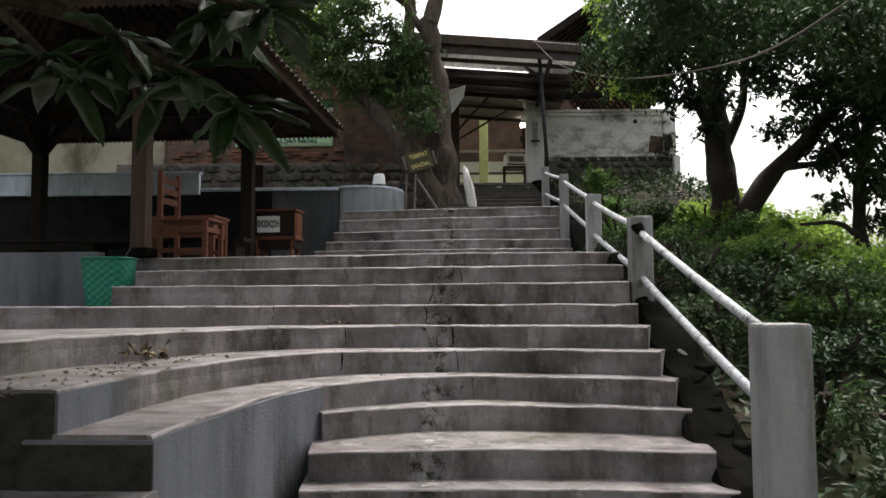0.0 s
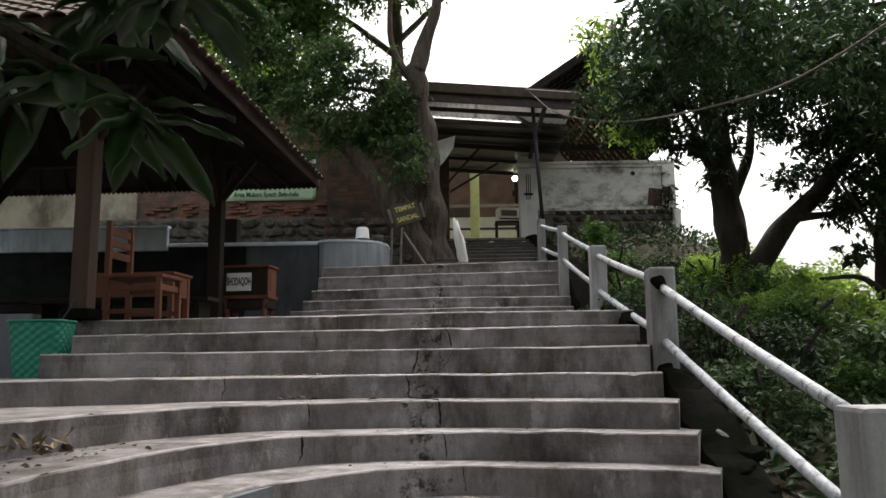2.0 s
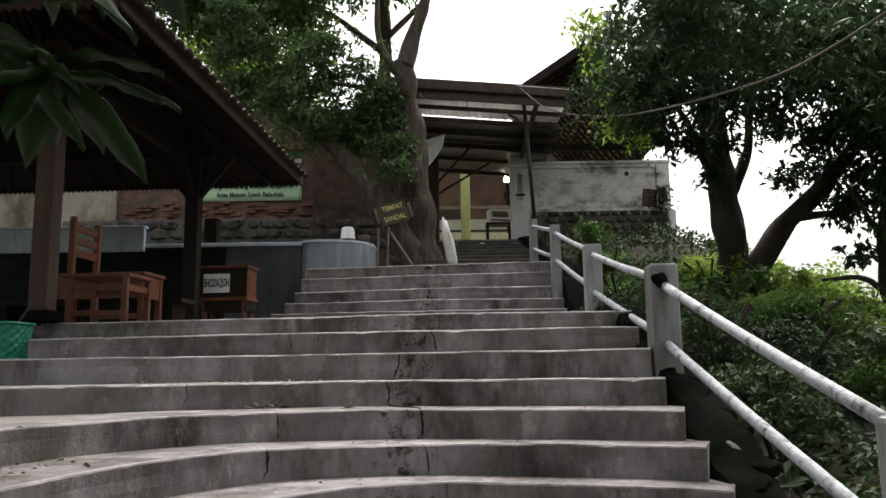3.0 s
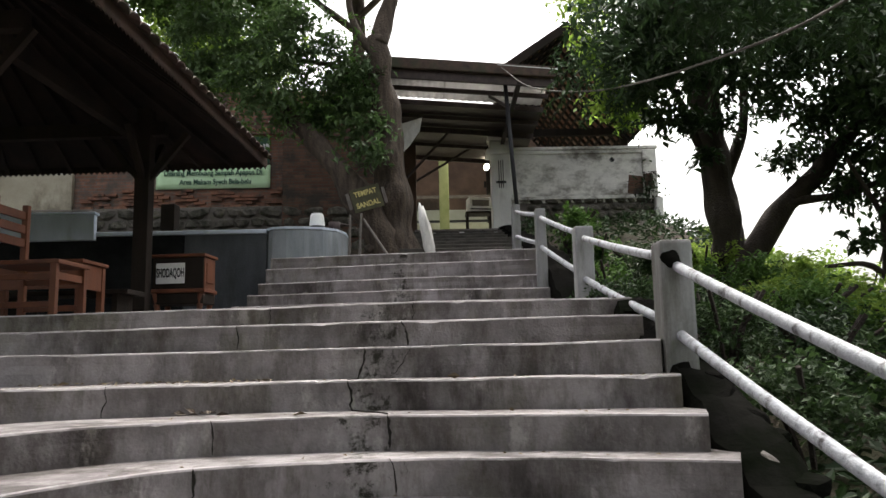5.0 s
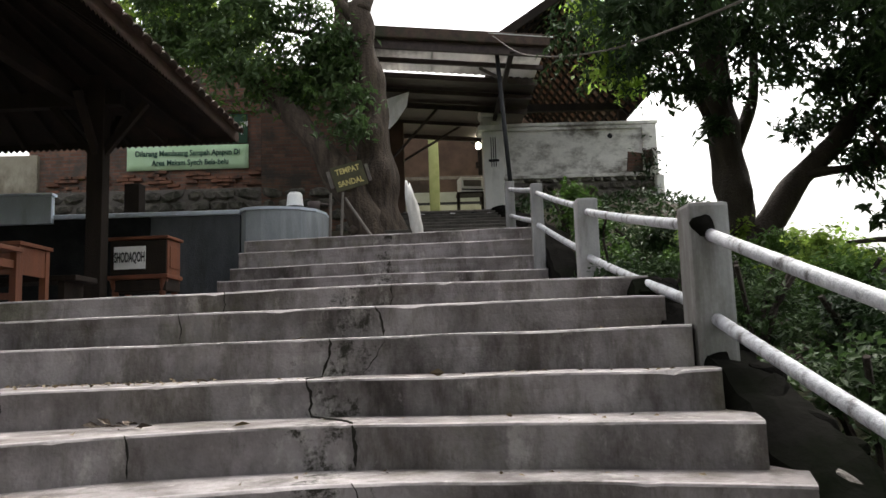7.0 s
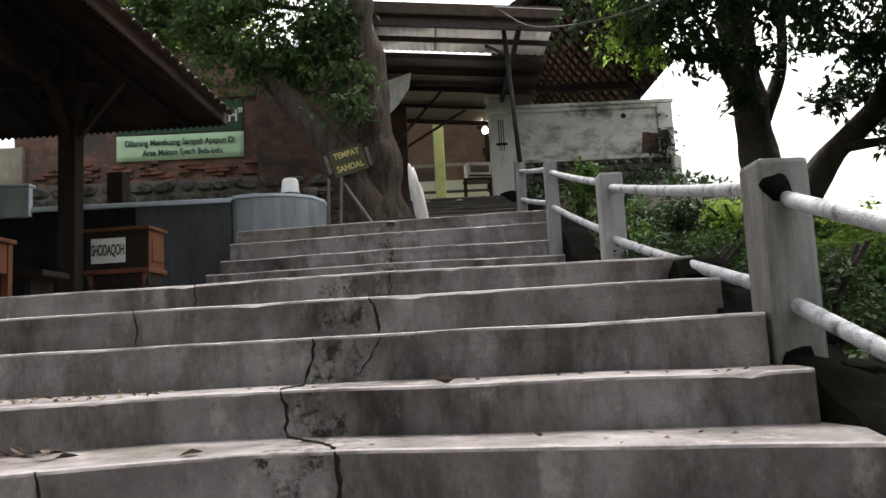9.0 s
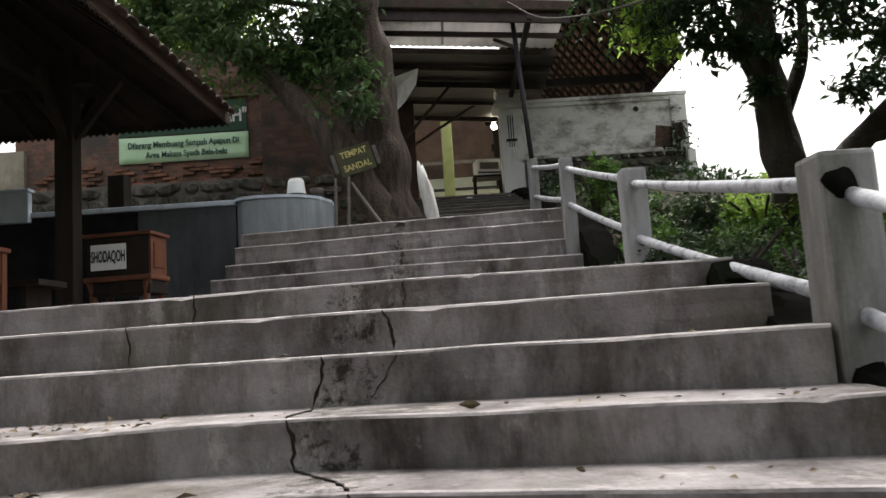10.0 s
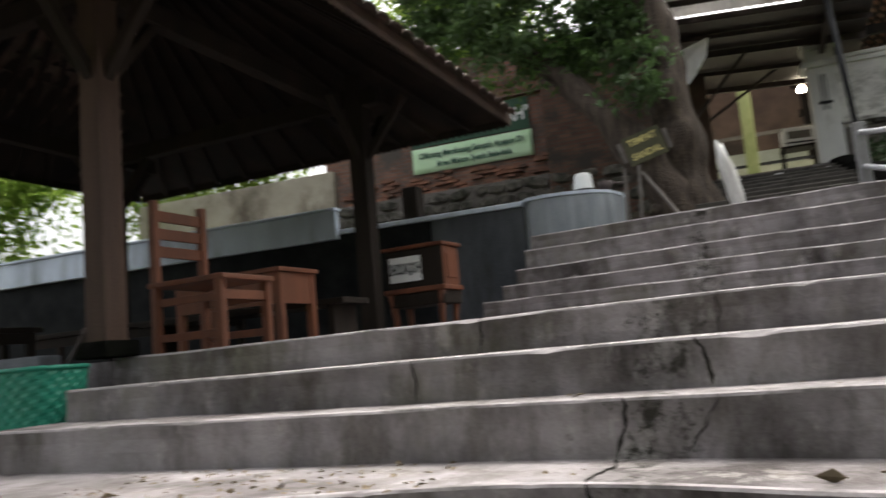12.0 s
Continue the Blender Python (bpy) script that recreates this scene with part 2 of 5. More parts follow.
BEIGE = mat("beige_plaster", (0.3, 0.27, 0.21), (0.45, 0.41, 0.33), 1.5, 0.9, 0.3, dark=(0.12, 0.1, 0.075))
BASIN_BLACK = mat("black_cement", (0.008, 0.009, 0.01), (0.024, 0.025, 0.026), 3, 0.85, 0.3, spec=0.08)
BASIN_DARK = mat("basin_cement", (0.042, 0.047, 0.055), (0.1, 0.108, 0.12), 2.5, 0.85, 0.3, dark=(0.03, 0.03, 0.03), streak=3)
WHITE = mat("white_paint", (0.68, 0.68, 0.68), (0.8, 0.8, 0.79), 4, 0.6, 0.1)
BLACK = mat("black_ink", (0.012, 0.012, 0.015), (0.02, 0.02, 0.022), 6, 0.6, 0.0)
STEEL = mat("dark_steel", (0.04, 0.03, 0.03), (0.08, 0.06, 0.055), 7, 0.5, 0.1, metal=0.3)
SHEET = mat("translucent_sheet", (0.58, 0.57, 0.56), (0.74, 0.72, 0.7), 1.5, 0.6, 0.1, dark=(0.24, 0.23, 0.22), trans=0.36)
GREEN_PAINT = mat("green_paint", (0.28, 0.33, 0.14), (0.4, 0.44, 0.22), 4, 0.7, 0.1)
INNER = mat("inner_plaster", (0.33, 0.34, 0.26), (0.45, 0.46, 0.38), 2, 0.85, 0.15)
BANNER = mat("banner_green", (0.5, 0.74, 0.44), (0.66, 0.85, 0.62), 1.2, 0.5, 0.08)
BANNER_DARK = mat("banner_dark", (0.02, 0.06, 0.035), (0.035, 0.085, 0.05), 1.5, 0.5, 0.05)
BANNER_INK = mat("banner_ink", (0.02, 0.07, 0.05), (0.03, 0.09, 0.06), 3, 0.6, 0.0)
YELLOW = mat("yellow_paint", (0.5, 0.43, 0.16), (0.6, 0.52, 0.22), 5, 0.7, 0.0)
BOARD = mat("weathered_board", (0.05, 0.05, 0.03), (0.09, 0.085, 0.05), 5, 0.85, 0.3)
PLASTIC_GREEN = mat("green_plastic", (0.008, 0.16, 0.1), (0.015, 0.24, 0.16), 3, 0.45, 0.1, spec=0.5)
BARK = mat("bark", (0.03, 0.023, 0.018), (0.11, 0.085, 0.068), 11, 0.95, 1.0, streak=6, grain=30)
BARK_DARK = mat("dark_bark", (0.025, 0.019, 0.016), (0.06, 0.047, 0.04), 6, 0.95, 0.9, streak=4, grain=35)
LEAF = mat("leaf", (0.045, 0.1, 0.02), (0.1, 0.185, 0.036), 1.2, 0.55, 0.0, per=0.45, trans=0.4, spec=0.4)
LEAF_DARK = mat("dark_leaf", (0.016, 0.036, 0.012), (0.035, 0.068, 0.02), 1.2, 0.55, 0.0, per=0.35, trans=0.22, spec=0.4)
LEAF_MID = mat("mid_leaf", (0.035, 0.068, 0.022), (0.075, 0.125, 0.04), 1.2, 0.5, 0.0, per=0.4, trans=0.35, spec=0.45)
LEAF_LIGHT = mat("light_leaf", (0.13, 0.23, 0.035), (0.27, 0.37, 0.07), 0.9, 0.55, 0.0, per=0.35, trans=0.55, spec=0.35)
LEAF_BIG = mat("big_leaf", (0.022, 0.055, 0.014), (0.042, 0.09, 0.024), 5, 0.42, 0.05, per=0.25, trans=0.25, spec=0.5)
DRY = mat("dry_leaf", (0.1, 0.075, 0.05), (0.22, 0.17, 0.11), 8, 0.8, 0.1, per=0.4)
GLOW = bpy.data.materials.new("lamp_glow")
GLOW.use_nodes = True
GLOW.node_tree.nodes["Principled BSDF"].inputs["Emission Color"].default_value = (1, 0.93, 0.75, 1)
GLOW.node_tree.nodes["Principled BSDF"].inputs["Emission Strength"].default_value = 30


# ---- builders ----
def mesh_ob(name, bm, material, parent=None, label="", smooth=False):
    me = bpy.data.meshes.new(name)
    if smooth:
        for f in bm.faces:
            f.smooth = True
    bm.to_mesh(me)
    bm.free()
    me.materials.append(material)
    ob = new(name, me)
    if parent:
        ob.parent = parent
    if label:
        ob["label"] = label
    return ob


def part(name, bm, material, parent, label="", smooth=False):
    return mesh_ob(name, bm, material, parent, label, smooth)


def from_arrays(name, verts, faces, material, parent=None, smooth=False):
    me = bpy.data.meshes.new(name)
    me.from_pydata(verts, [], faces)
    me.materials.append(material)
    if smooth:
        me.polygons.foreach_set("use_smooth", [True] * len(me.polygons))
    me.update()
    ob = new(name, me)
    if parent:
        ob.parent = parent
    return ob


def thing(name, at, rz=0.0, label="", category="", group="", kind=""):
    ob = new(name)
    ob.empty_display_size = 0.1
    ob.matrix_basis = pose(*at, 0, 0, rz)
    return tagged(ob, label, category, group, kind)


def box(c, s, bevel=0.006, turn=None, bm=None):
    """A bevelled box of size s round c; turn: a rotation matrix."""
    bm = bm or bmesh.new()
    m = Matrix.Translation(c) @ (turn or Matrix()) @ Matrix.Diagonal((*s, 1))
    made = bmesh.ops.create_cube(bm, size=1, matrix=m)
    if bevel:
        edges = list({e for v in made["verts"] for e in v.link_edges})
        bmesh.ops.bevel(bm, geom=edges, offset=bevel, segments=2, affect="EDGES", profile=0.6)
    return bm


def tube(points, radii, seg=10, bm=None, wobble=0.0, caps=True):
    """A round limb along points with its own radius at each."""
    bm = bm or bmesh.new()
    pts = [Vector(p) for p in points]
    rings = []
    up = Vector((0.31, 0.17, 0.93))
    for i, p in enumerate(pts):
        d = (pts[min(i + 1, len(pts) - 1)] - pts[max(i - 1, 0)]).normalized()
        side = d.cross(up if abs(d.dot(up)) < 0.95 else Vector((1, 0, 0))).normalized()
        other = side.cross(d)
        ring = []
        for k in range(seg):
            a = 2 * math.pi * k / seg
            r = radii[i] * (1 + wobble * noise.noise(Vector((p.x * 3 + math.cos(a), p.y * 3 + math.sin(a), p.z * 2))))
            ring.append(bm.verts.new(p + side * (r * math.cos(a)) + other * (r * math.sin(a))))
        rings.append(ring)
    for a, b in zip(rings, rings[1:]):
        for k in range(seg):
            bm.faces.new((a[k], a[(k + 1) % seg], b[(k + 1) % seg], b[k]))
    if caps:
        bm.faces.new(rings[0][::-1])
        bm.faces.new(rings[-1])
    bmesh.ops.recalc_face_normals(bm, faces=bm.faces)
    return bm


def curved(points, n=8):
    """Points of a smooth line through the given ones."""
    p = [Vector(q) for q in points]
    p = [p[0] * 2 - p[1]] + p + [p[-1] * 2 - p[-2]]
    out = []
    for i in range(1, len(p) - 2):
        for k in range(n):
            t = k / n
            out.append(0.5 * ((2 * p[i]) + (p[i + 1] - p[i - 1]) * t + (2 * p[i - 1] - 5 * p[i] + 4 * p[i + 1] - p[i + 2]) * t * t
                              + (3 * p[i] - p[i - 1] - 3 * p[i + 1] + p[i + 2]) * t ** 3))
    return out + [p[-2]]


def prism(outline, z0, z1, bm=None):
    bm = bm or bmesh.new()
    lo = [bm.verts.new((x, y, z0)) for x, y in outline]
    hi = [bm.verts.new((x, y, z1)) for x, y in outline]
    n = len(lo)
    bm.faces.new(lo[::-1])
    bm.faces.new(hi)
    for i in range(n):
        bm.faces.new((lo[i], lo[(i + 1) % n], hi[(i + 1) % n], hi[i]))
    bmesh.ops.recalc_face_normals(bm, faces=bm.faces)
    return bm


def words(name, text, size, material, parent, at, rot, depth=0.002, squeeze=1.0):
    """Raised lettering as a mesh part."""
    cu = bpy.data.curves.new(name, "FONT")
    cu.body, cu.size, cu.extrude, cu.align_x, cu.align_y = text, size, depth, "CENTER", "CENTER"
    cu.offset = size * 0.024
    tmp = bpy.data.objects.new(name, cu)
    scene.collection.objects.link(tmp)
    me = bpy.data.meshes.new_from_object(tmp)
    bpy.data.objects.remove(tmp)
    me.materials.clear()
    me.materials.append(material)
    ob = new(name, me)
    ob.parent = parent
    ob.matrix_basis = pose(*at, *rot) @ Matrix.Diagonal((squeeze, 1, 1, 1))
    return ob


def leaf_cloud(name, centres, size, material, parent, rng, long=2.2, droop=0.4, spread=1.0):
    """Many small folded leaves at the given points, one mesh."""
    n = len(centres)
    c = np.asarray(centres)
    az = rng.uniform(0, 2 * np.pi, n)
    tilt = rng.normal(-droop, 0.5 * spread, n)
    d = np.stack([np.cos(az) * np.cos(tilt), np.sin(az) * np.cos(tilt), np.sin(tilt)], 1)
    up = rng.normal(0, 0.45, (n, 3)) + (0, 0, 1)
    s = np.cross(d, up)
    s /= np.linalg.norm(s, axis=1)[:, None] + 1e-9
    nn = np.cross(s, d)
    L = (size * rng.uniform(0.6, 1.25, n))[:, None]
    W = L / long
    v = np.stack([c, c + d * L * 0.45 + s * W * 0.5 + nn * W * 0.12, c + d * L - nn * L * 0.12, c + d * L * 0.45 - s * W * 0.5 + nn * W * 0.12], 1).reshape(-1, 3)
    i = np.arange(n)[:, None] * 4
    f = np.concatenate([i + [0, 1, 2], i + [0, 2, 3]], 0)
    return from_arrays(name, v.tolist(), f.tolist(), material, parent)


def clumps(rng, blobs, per, flat=0.75):
    """Leaf points: small clumps scattered in the shells of blobs (x, y, z, r)."""
    out = []
    for x, y, z, r in blobs:
        k = max(3, int(per * r * r / 12))
        d = rng.normal(0, 1, (k, 3))
        d /= np.linalg.norm(d, axis=1)[:, None]
        lump = np.array([0.8 + 0.75 * noise.noise(Vector((q[0] * 1.7 + x, q[1] * 1.7 + y, q[2] * 1.7 + z))) for q in d])[:, None]
        reach = rng.uniform(0.25, 1.05, (k, 1)) + (rng.random((k, 1)) < 0.12) * 0.3
        cc = np.array((x, y, z)) + d * (r * reach * lump) * (1, 1, flat)
        for q in cc:
            out.append(q + rng.normal(0, 0.16 * min(1.0, r), (12, 3)))
    return np.concatenate(out)


def sprays(rng, starts, length, count, gap):
    """Pinnate twigs: rows of leaf points along drooping stalks."""
    out = []
    for s in starts:
        a = rng.uniform(0, 6.28)
        d = np.array((math.cos(a), math.sin(a), rng.uniform(-0.7, 0.0)))
        for k in range(count):
            t = k * gap
            p = np.array(s) + d * t + (0, 0, -0.9 * t * t)
            side = np.array((-d[1], d[0], 0)) * 0.02
            out += [p + side, p - side]
    return np.array(out)


def smooth01(t):
    t = min(1.0, max(0.0, t))
    return t * t * (3 - 2 * t)


# ---- ground ----
def ground_z(x, y):
    bank = 0.05 + 1.75 * smooth01((y - 2.5) / 8.5) + 2.3 * smooth01((y - 10.5) / 7)
    court = 2.95 * smooth01((y - 13.4) / 1.0) + 1.1 * smooth01((y - 14.6) / 3.6)
    if y < 13.1:
        court = -0.02
    m = smooth01((x - 2.25) / 0.35)
    z = court * (1 - m) + bank * m
    far = smooth01((x - 5.2) / 6)
    z = z * (1 - far) + far * (-3.0 + 0.8 * noise.noise(Vector((x * 0.05, y * 0.05, 0))))
    if x > 2.6:
        z += 0.16 * noise.noise(Vector((x * 0.9, y * 0.9, 3)))
    return z


xs = sorted({round(v, 3) for v in [-400, -200, -100, -60, -40, -25, -16, -12] + list(np.arange(-9, 12.01, 0.35)) + [2.25, 2.6, 14, 17, 20, 25, 35, 60, 120, 250, 400]})
ys = sorted({round(v, 3) for v in [-400, -200, -100, -50, -25, -12, -6] + list(np.arange(-4, 24.01, 0.4)) + [13.09, 13.1, 26, 30, 40, 60, 110, 220, 400]})
gv = [(x, y, ground_z(x, y)) for y in ys for x in xs]
gw = len(xs)
gf = [(j * gw + i, j * gw + i + 1, (j + 1) * gw + i + 1, (j + 1) * gw + i) for j in range(len(ys) - 1) for i in range(gw - 1)]
tagged(from_arrays("ground", gv, gf, EARTH, smooth=True), "bare brown earth slope beside the concrete stairs", "ground", kind="structure")

# ---- staircase ----
RISE = 0.175
LINES = [
    (0.175, [(2.2, 3.82), (0.5, 3.86), (-0.3, 3.8)]),
    (0.35, [(2.14, 4.08), (0.5, 4.15), (-0.32, 4.08)]),
    (0.525, [(2.09, 4.33), (1.2, 4.4), (0.54, 4.41), (-0.31, 4.3)]),
    (0.7, [(2.1, 4.85), (1.5, 5.03), (0.8, 5.12), (0.2, 5.05), (-0.3, 4.7)]),
    (0.875, [(2.04, 5.0), (1.3, 5.28), (0.67, 5.43), (0.2, 5.27), (-0.33, 4.8), (-0.49, 4.25), (-0.57, 3.6), (-0.62, 3.1), (-0.63, 2.75)]),
    (1.05, [(2.01, 5.28), (1.33, 5.54), (0.6, 5.7), (0.2, 5.67), (-0.3, 5.48), (-0.62, 5.12), (-0.87, 4.55), (-0.98, 4.0), (-1.03, 3.4), (-1.04, 2.79)]),
    (1.225, [(2.0, 5.6), (1.15, 5.86), (0.53, 6.03), (0.15, 6.03), (-0.44, 5.9), (-0.88, 5.6), (-1.22, 5.12), (-1.45, 4.4), (-1.62, 3.7), (-1.75, 2.6), (-1.78, 2.2)]),
    (1.395, [(2.03, 6.05), (1.38, 6.18), (0.9, 6.3), (0.28, 6.47), (-0.2, 6.48), (-0.7, 6.36), (-1.5, 6.08), (-2.2, 5.85), (-3.2, 5.55), (-4.5, 5.2)]),
    (1.588, [(2.03, 6.38), (1.3, 6.66), (0.3, 6.87), (-0.5, 6.98), (-1.5, 7.06), (-2.8, 7.15)]),
    (1.76, [(2.1, 6.97), (1.3, 6.99), (0.6, 7.06), (-0.4, 7.2), (-1.2, 7.32), (-2.76, 7.6)]),
    (1.927, [(2.2, 7.6), (1.4, 7.66), (0.65, 7.67), (-0.5, 7.84), (-1.5, 8.02), (-2.4, 8.14), (-2.95, 8.15)]),
    (2.08, [(2.33, 11.12), (0.5, 11.15), (-1.8, 11.4)]),
    (2.24, [(2.34, 11.42), (0.5, 11.45), (-1.7, 11.72)]),
    (2.41, [(2.34, 11.74), (0.5, 11.75), (-1.58, 12.05)]),
    (2.595, [(2.32, 11.93), (0.5, 12.03), (-1.52, 12.42)]),
    (2.82, [(2.3, 12.15), (0.5, 12.33), (-1.47, 12.66)]),
    (3.0, [(2.27, 12.38), (0.5, 12.6), (-1.45, 12.88)]),
]
UPPER = [(3.15 + 0.145 * k, 13.6 + 0.58 * k) for k in range(8)]
stairs = thing("staircase", (0, 0, 0), 0, "broad worn grey concrete outdoor staircase with a flared wing", "staircase", kind="structure")


def step(z, line, depth, base, body=CONCRETE):
    """One step: worn nosing with its lit edge painted lighter, uneven riser, tread running back by depth."""
    pts = curved([(x, y, 0) for x, y in line], 14)
    fine = [pts[0]]
    for p in pts[1:]:
        d = p - fine[-1]
        n = max(1, int(d.length / 0.05))
        fine += [fine[-1] + d * (i / n) for i in range(1, n + 1)] if n > 1 else [p]
    verts, faces = [], []
    for i, p in enumerate(fine):
        d = (fine[min(i + 1, len(fine) - 1)] - fine[max(i - 1, 0)]).normalized()
        out = Vector((-d.y, d.x, 0))
        nz = noise.noise(Vector((p.x * 2.1, p.y * 2.1, z * 9)))
        chip = max(0.0, noise.noise(Vector((p.x * 9, p.y * 9, z * 31))) - 0.4) * 0.028
        w = 0.006 * nz + 0.004 * noise.noise(Vector((p.x * 14, p.y * 14, z * 7)))
        top = z + 0.006 * nz
        rows = [(depth, top), (0.05 + 0.03 * nz, top), (0.014 + chip, top - 0.001), (0.004 + chip, top - 0.005 - chip), (0.0 + w + chip * 0.6, top - 0.014 - chip), (0.004 + w, top - 0.07), (0.0 - w, z - 0.12), (-0.004, base), (depth, base)]
        for o, zz in rows:
            q = p - out * o
            verts.append((q.x, q.y, zz))
    k = 9
    for i in range(len(fine) - 1):
        for j in range(k):
            faces.append((i * k + j, i * k + (j + 1) % k, (i + 1) * k + (j + 1) % k, (i + 1) * k + j))
    faces.append(tuple(range(k)))
    faces.append(tuple((len(fine) - 1) * k + j for j in range(k))[::-1])
    ob = from_arrays("step", verts, faces, body, stairs)
    ob.data.materials.append(WORN_LIT if body is CONCRETE else STEP_DARK)
    for i in range(len(fine) - 1):
        for j in (2, 3):
            ob.data.polygons[i * k + j].material_index = 1
    return ob


for i, (z, line) in enumerate(LINES):
    step(z, line, 0.9 if i == 2 else 0.62 if i < 11 else 0.5, z - 0.24 if i not in (0, 10) else z - 0.4)
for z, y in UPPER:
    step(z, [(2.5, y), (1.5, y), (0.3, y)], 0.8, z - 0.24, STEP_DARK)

part("tread_fill", prism([(-0.6, 6.1), (-1.3, 5.5), (-1.62, 4.7), (-1.85, 3.7), (-2.0, 2.2), (-6, 2.2), (-6, 6.6), (-0.4, 6.7)], 0.0, 1.219), CONCRETE, stairs)
part("tread_fill", prism([(0.6, 6.75), (-0.4, 6.75), (-2.4, 6.2), (-5.5, 5.6), (-7.5, 5.7), (-7.5, 8.3), (-2.7, 8.6), (1.5, 7.5)], 0.9, 1.389), CONCRETE, stairs)
part("landing", prism([(2.3, 8.0), (-3.0, 8.5), (-7.6, 8.2), (-7.6, 13.3), (2.3, 13.3)], 0.0, 1.922), CONCRETE, stairs)
part("landing", prism([(2.3, 12.75), (-1.36, 13.1), (-0.9, 15.2), (2.5, 15.2)], 0.0, 2.996), CONCRETE, stairs)
part("wing_wall", prism([(-0.31, 4.8), (-0.478, 4.25), (-0.558, 3.6), (-0.608, 3.1), (-0.618, 2.735), (-1.15, 2.735), (-1.1, 4.8)], -0.05, 0.855), CONCRETE_BLUE, stairs, "bluish grey smooth cement wing wall")
part("wing_wall", prism([(-1.028, 2.775), (-1.018, 3.4), (-2.1, 3.4), (-2.1, 2.775)], -0.05, 1.035), CONCRETE_BLUE, stairs)
part("wing_bench", prism([(-0.6, 2.74), (-0.6, 2.2), (-2.0, 2.2), (-2.0, 2.74)], -0.05, 0.66), CONCRETE, stairs)

# thin dark sheets over the wing ends: moss and shade in one colour
part("mossy_shade_end", box((-0.885, 2.727, 0.42), (0.53, 0.012, 0.84), 0.002), PATCH, stairs, "end face dark with moss and painted shade")
part("mossy_shade_end", box((-1.57, 2.767, 0.515), (1.06, 0.014, 1.05), 0.002), PATCH, stairs, "end face dark with moss and painted shade")


def crack(points, width, normal=(0, -1, 0), material=CRACK):
    """A jagged dark fissure as a thin sliver, 3 mm proud of the concrete."""
    rng = random.Random(int(points[0][0] * 1000) + int(points[0][2] * 977))
    p = [Vector(q) for q in points]
    line = []
    for a, b in zip(p, p[1:]):
        n = max(2, int((b - a).length / 0.022))
        line += [a.lerp(b, i / n) for i in range(n)]
    line.append(p[-1])
    nv = Vector(normal)
    verts, faces = [], []
    for i, q in enumerate(line):
        d = (line[min(i + 1, len(line) - 1)] - line[max(i - 1, 0)]).normalized()
        s = d.cross(nv).normalized()
        w = 0.6 * width * (0.25 + rng.random()) * (0.25 if i in (0, len(line) - 1) else 1)
        j = s * rng.uniform(-0.006, 0.006)
        for k, o in ((-1, 0.004), (1, 0.004), (1, -0.03), (-1, -0.03)):
            v = q + j + s * (w * 0.5 * k) + nv * o
            verts.append(v[:])
    for i in range(len(line) - 1):
        for k in range(4):
            faces.append((i * 4 + k, i * 4 + (k + 1) % 4, i * 4 + 4 + (k + 1) % 4, i * 4 + 4 + k))
    return from_arrays("crack", verts, faces, material, stairs)


def front_y(index, x):
    """Where a step's riser stands at x."""
    q = [(p.x, p.y) for p in curved([(a, b, 0) for a, b in LINES[index][1]], 14)]
    best = min(zip(q, q[1:]), key=lambda s: abs((s[0][0] + s[1][0]) / 2 - x))
    (x0, y0), (x1, y1) = best
    return y0 + (y1 - y0) * (x - x0) / ((x1 - x0) or 1e-6)


for idx, x0, x1, w in ((10, 0.62, 0.61, 0.012), (9, 0.56, 0.6, 0.022), (8, 0.335, 0.29, 0.024), (7, 0.27, 0.285, 0.03), (6, 0.51, 0.52, 0.026),
                       (5, 0.54, 0.57, 0.012), (4, 0.66, 0.68, 0.01), (9, -0.55, -0.53, 0.008), (10, -0.44, -0.46, 0.008), (5, -0.3, -0.31, 0.02), (6, -0.35, -0.34, 0.012), (8, 0.62, 0.5, 0.008), (7, -1.0, -1.02, 0.01)):
    z = LINES[idx][0]
    zb = LINES[idx - 1][0]
    xm = (x0 + x1) / 2 + 0.012
    crack([(x0, front_y(idx, x0), z - 0.004), (xm, front_y(idx, xm), (z + zb) / 2), (x1, front_y(idx, x1), zb + 0.008)], w)
crack([(0.27, 6.48, 1.398), (0.28, 6.58, 1.398), (0.31, 6.7, 1.398), (0.29, 6.86, 1.398)], 0.014, (0, 0, 1))
crack([(0.51, 6.05, 1.228), (0.46, 6.2, 1.228), (0.29, 6.46, 1.228)], 0.018, (0, 0, 1))

# fallen leaves and grit on the treads
rng = np.random.default_rng(4)
for idx, x, dy in ((5, -0.95, 0.12), (6, -0.55, 0.1), (7, 0.9, 0.08), (7, -0.9, 0.3), (4, 1.1, 0.08), (6, 0.1, 0.06), (8, 0.2, 0.06), (3, 1.0, 0.1), (7, 1.2, 0.12), (2, 0.7, 0.1), (5, -1.0, -0.4), (5, -0.95, -0.9), (7, -1.3, 0.2), (7, -0.7, 0.15), (6, -1.2, 0.0)):
    z = LINES[idx][0] + 0.012
    y = (front_y(idx, x) if x > -0.9 else 4.6) + dy
    if idx == 7:
        y = front_y(idx, x) + dy
    ob = leaf_cloud("fallen_leaf", [(x, y, z)], 0.062, DRY, None, rng, 2.0, 0.0, 0.15)
    tagged(ob, "dry brown curled leaf lying on a concrete step", "leaf", "fallen leaves on the steps")
pts = []
for idx in (5, 6, 7, 8, 4):
    for _ in range(16):
        x = rng.uniform(-0.6, 1.9)
        pts.append((x, front_y(idx, x) + rng.uniform(0.03, 0.28), LINES[idx][0] + 0.004))
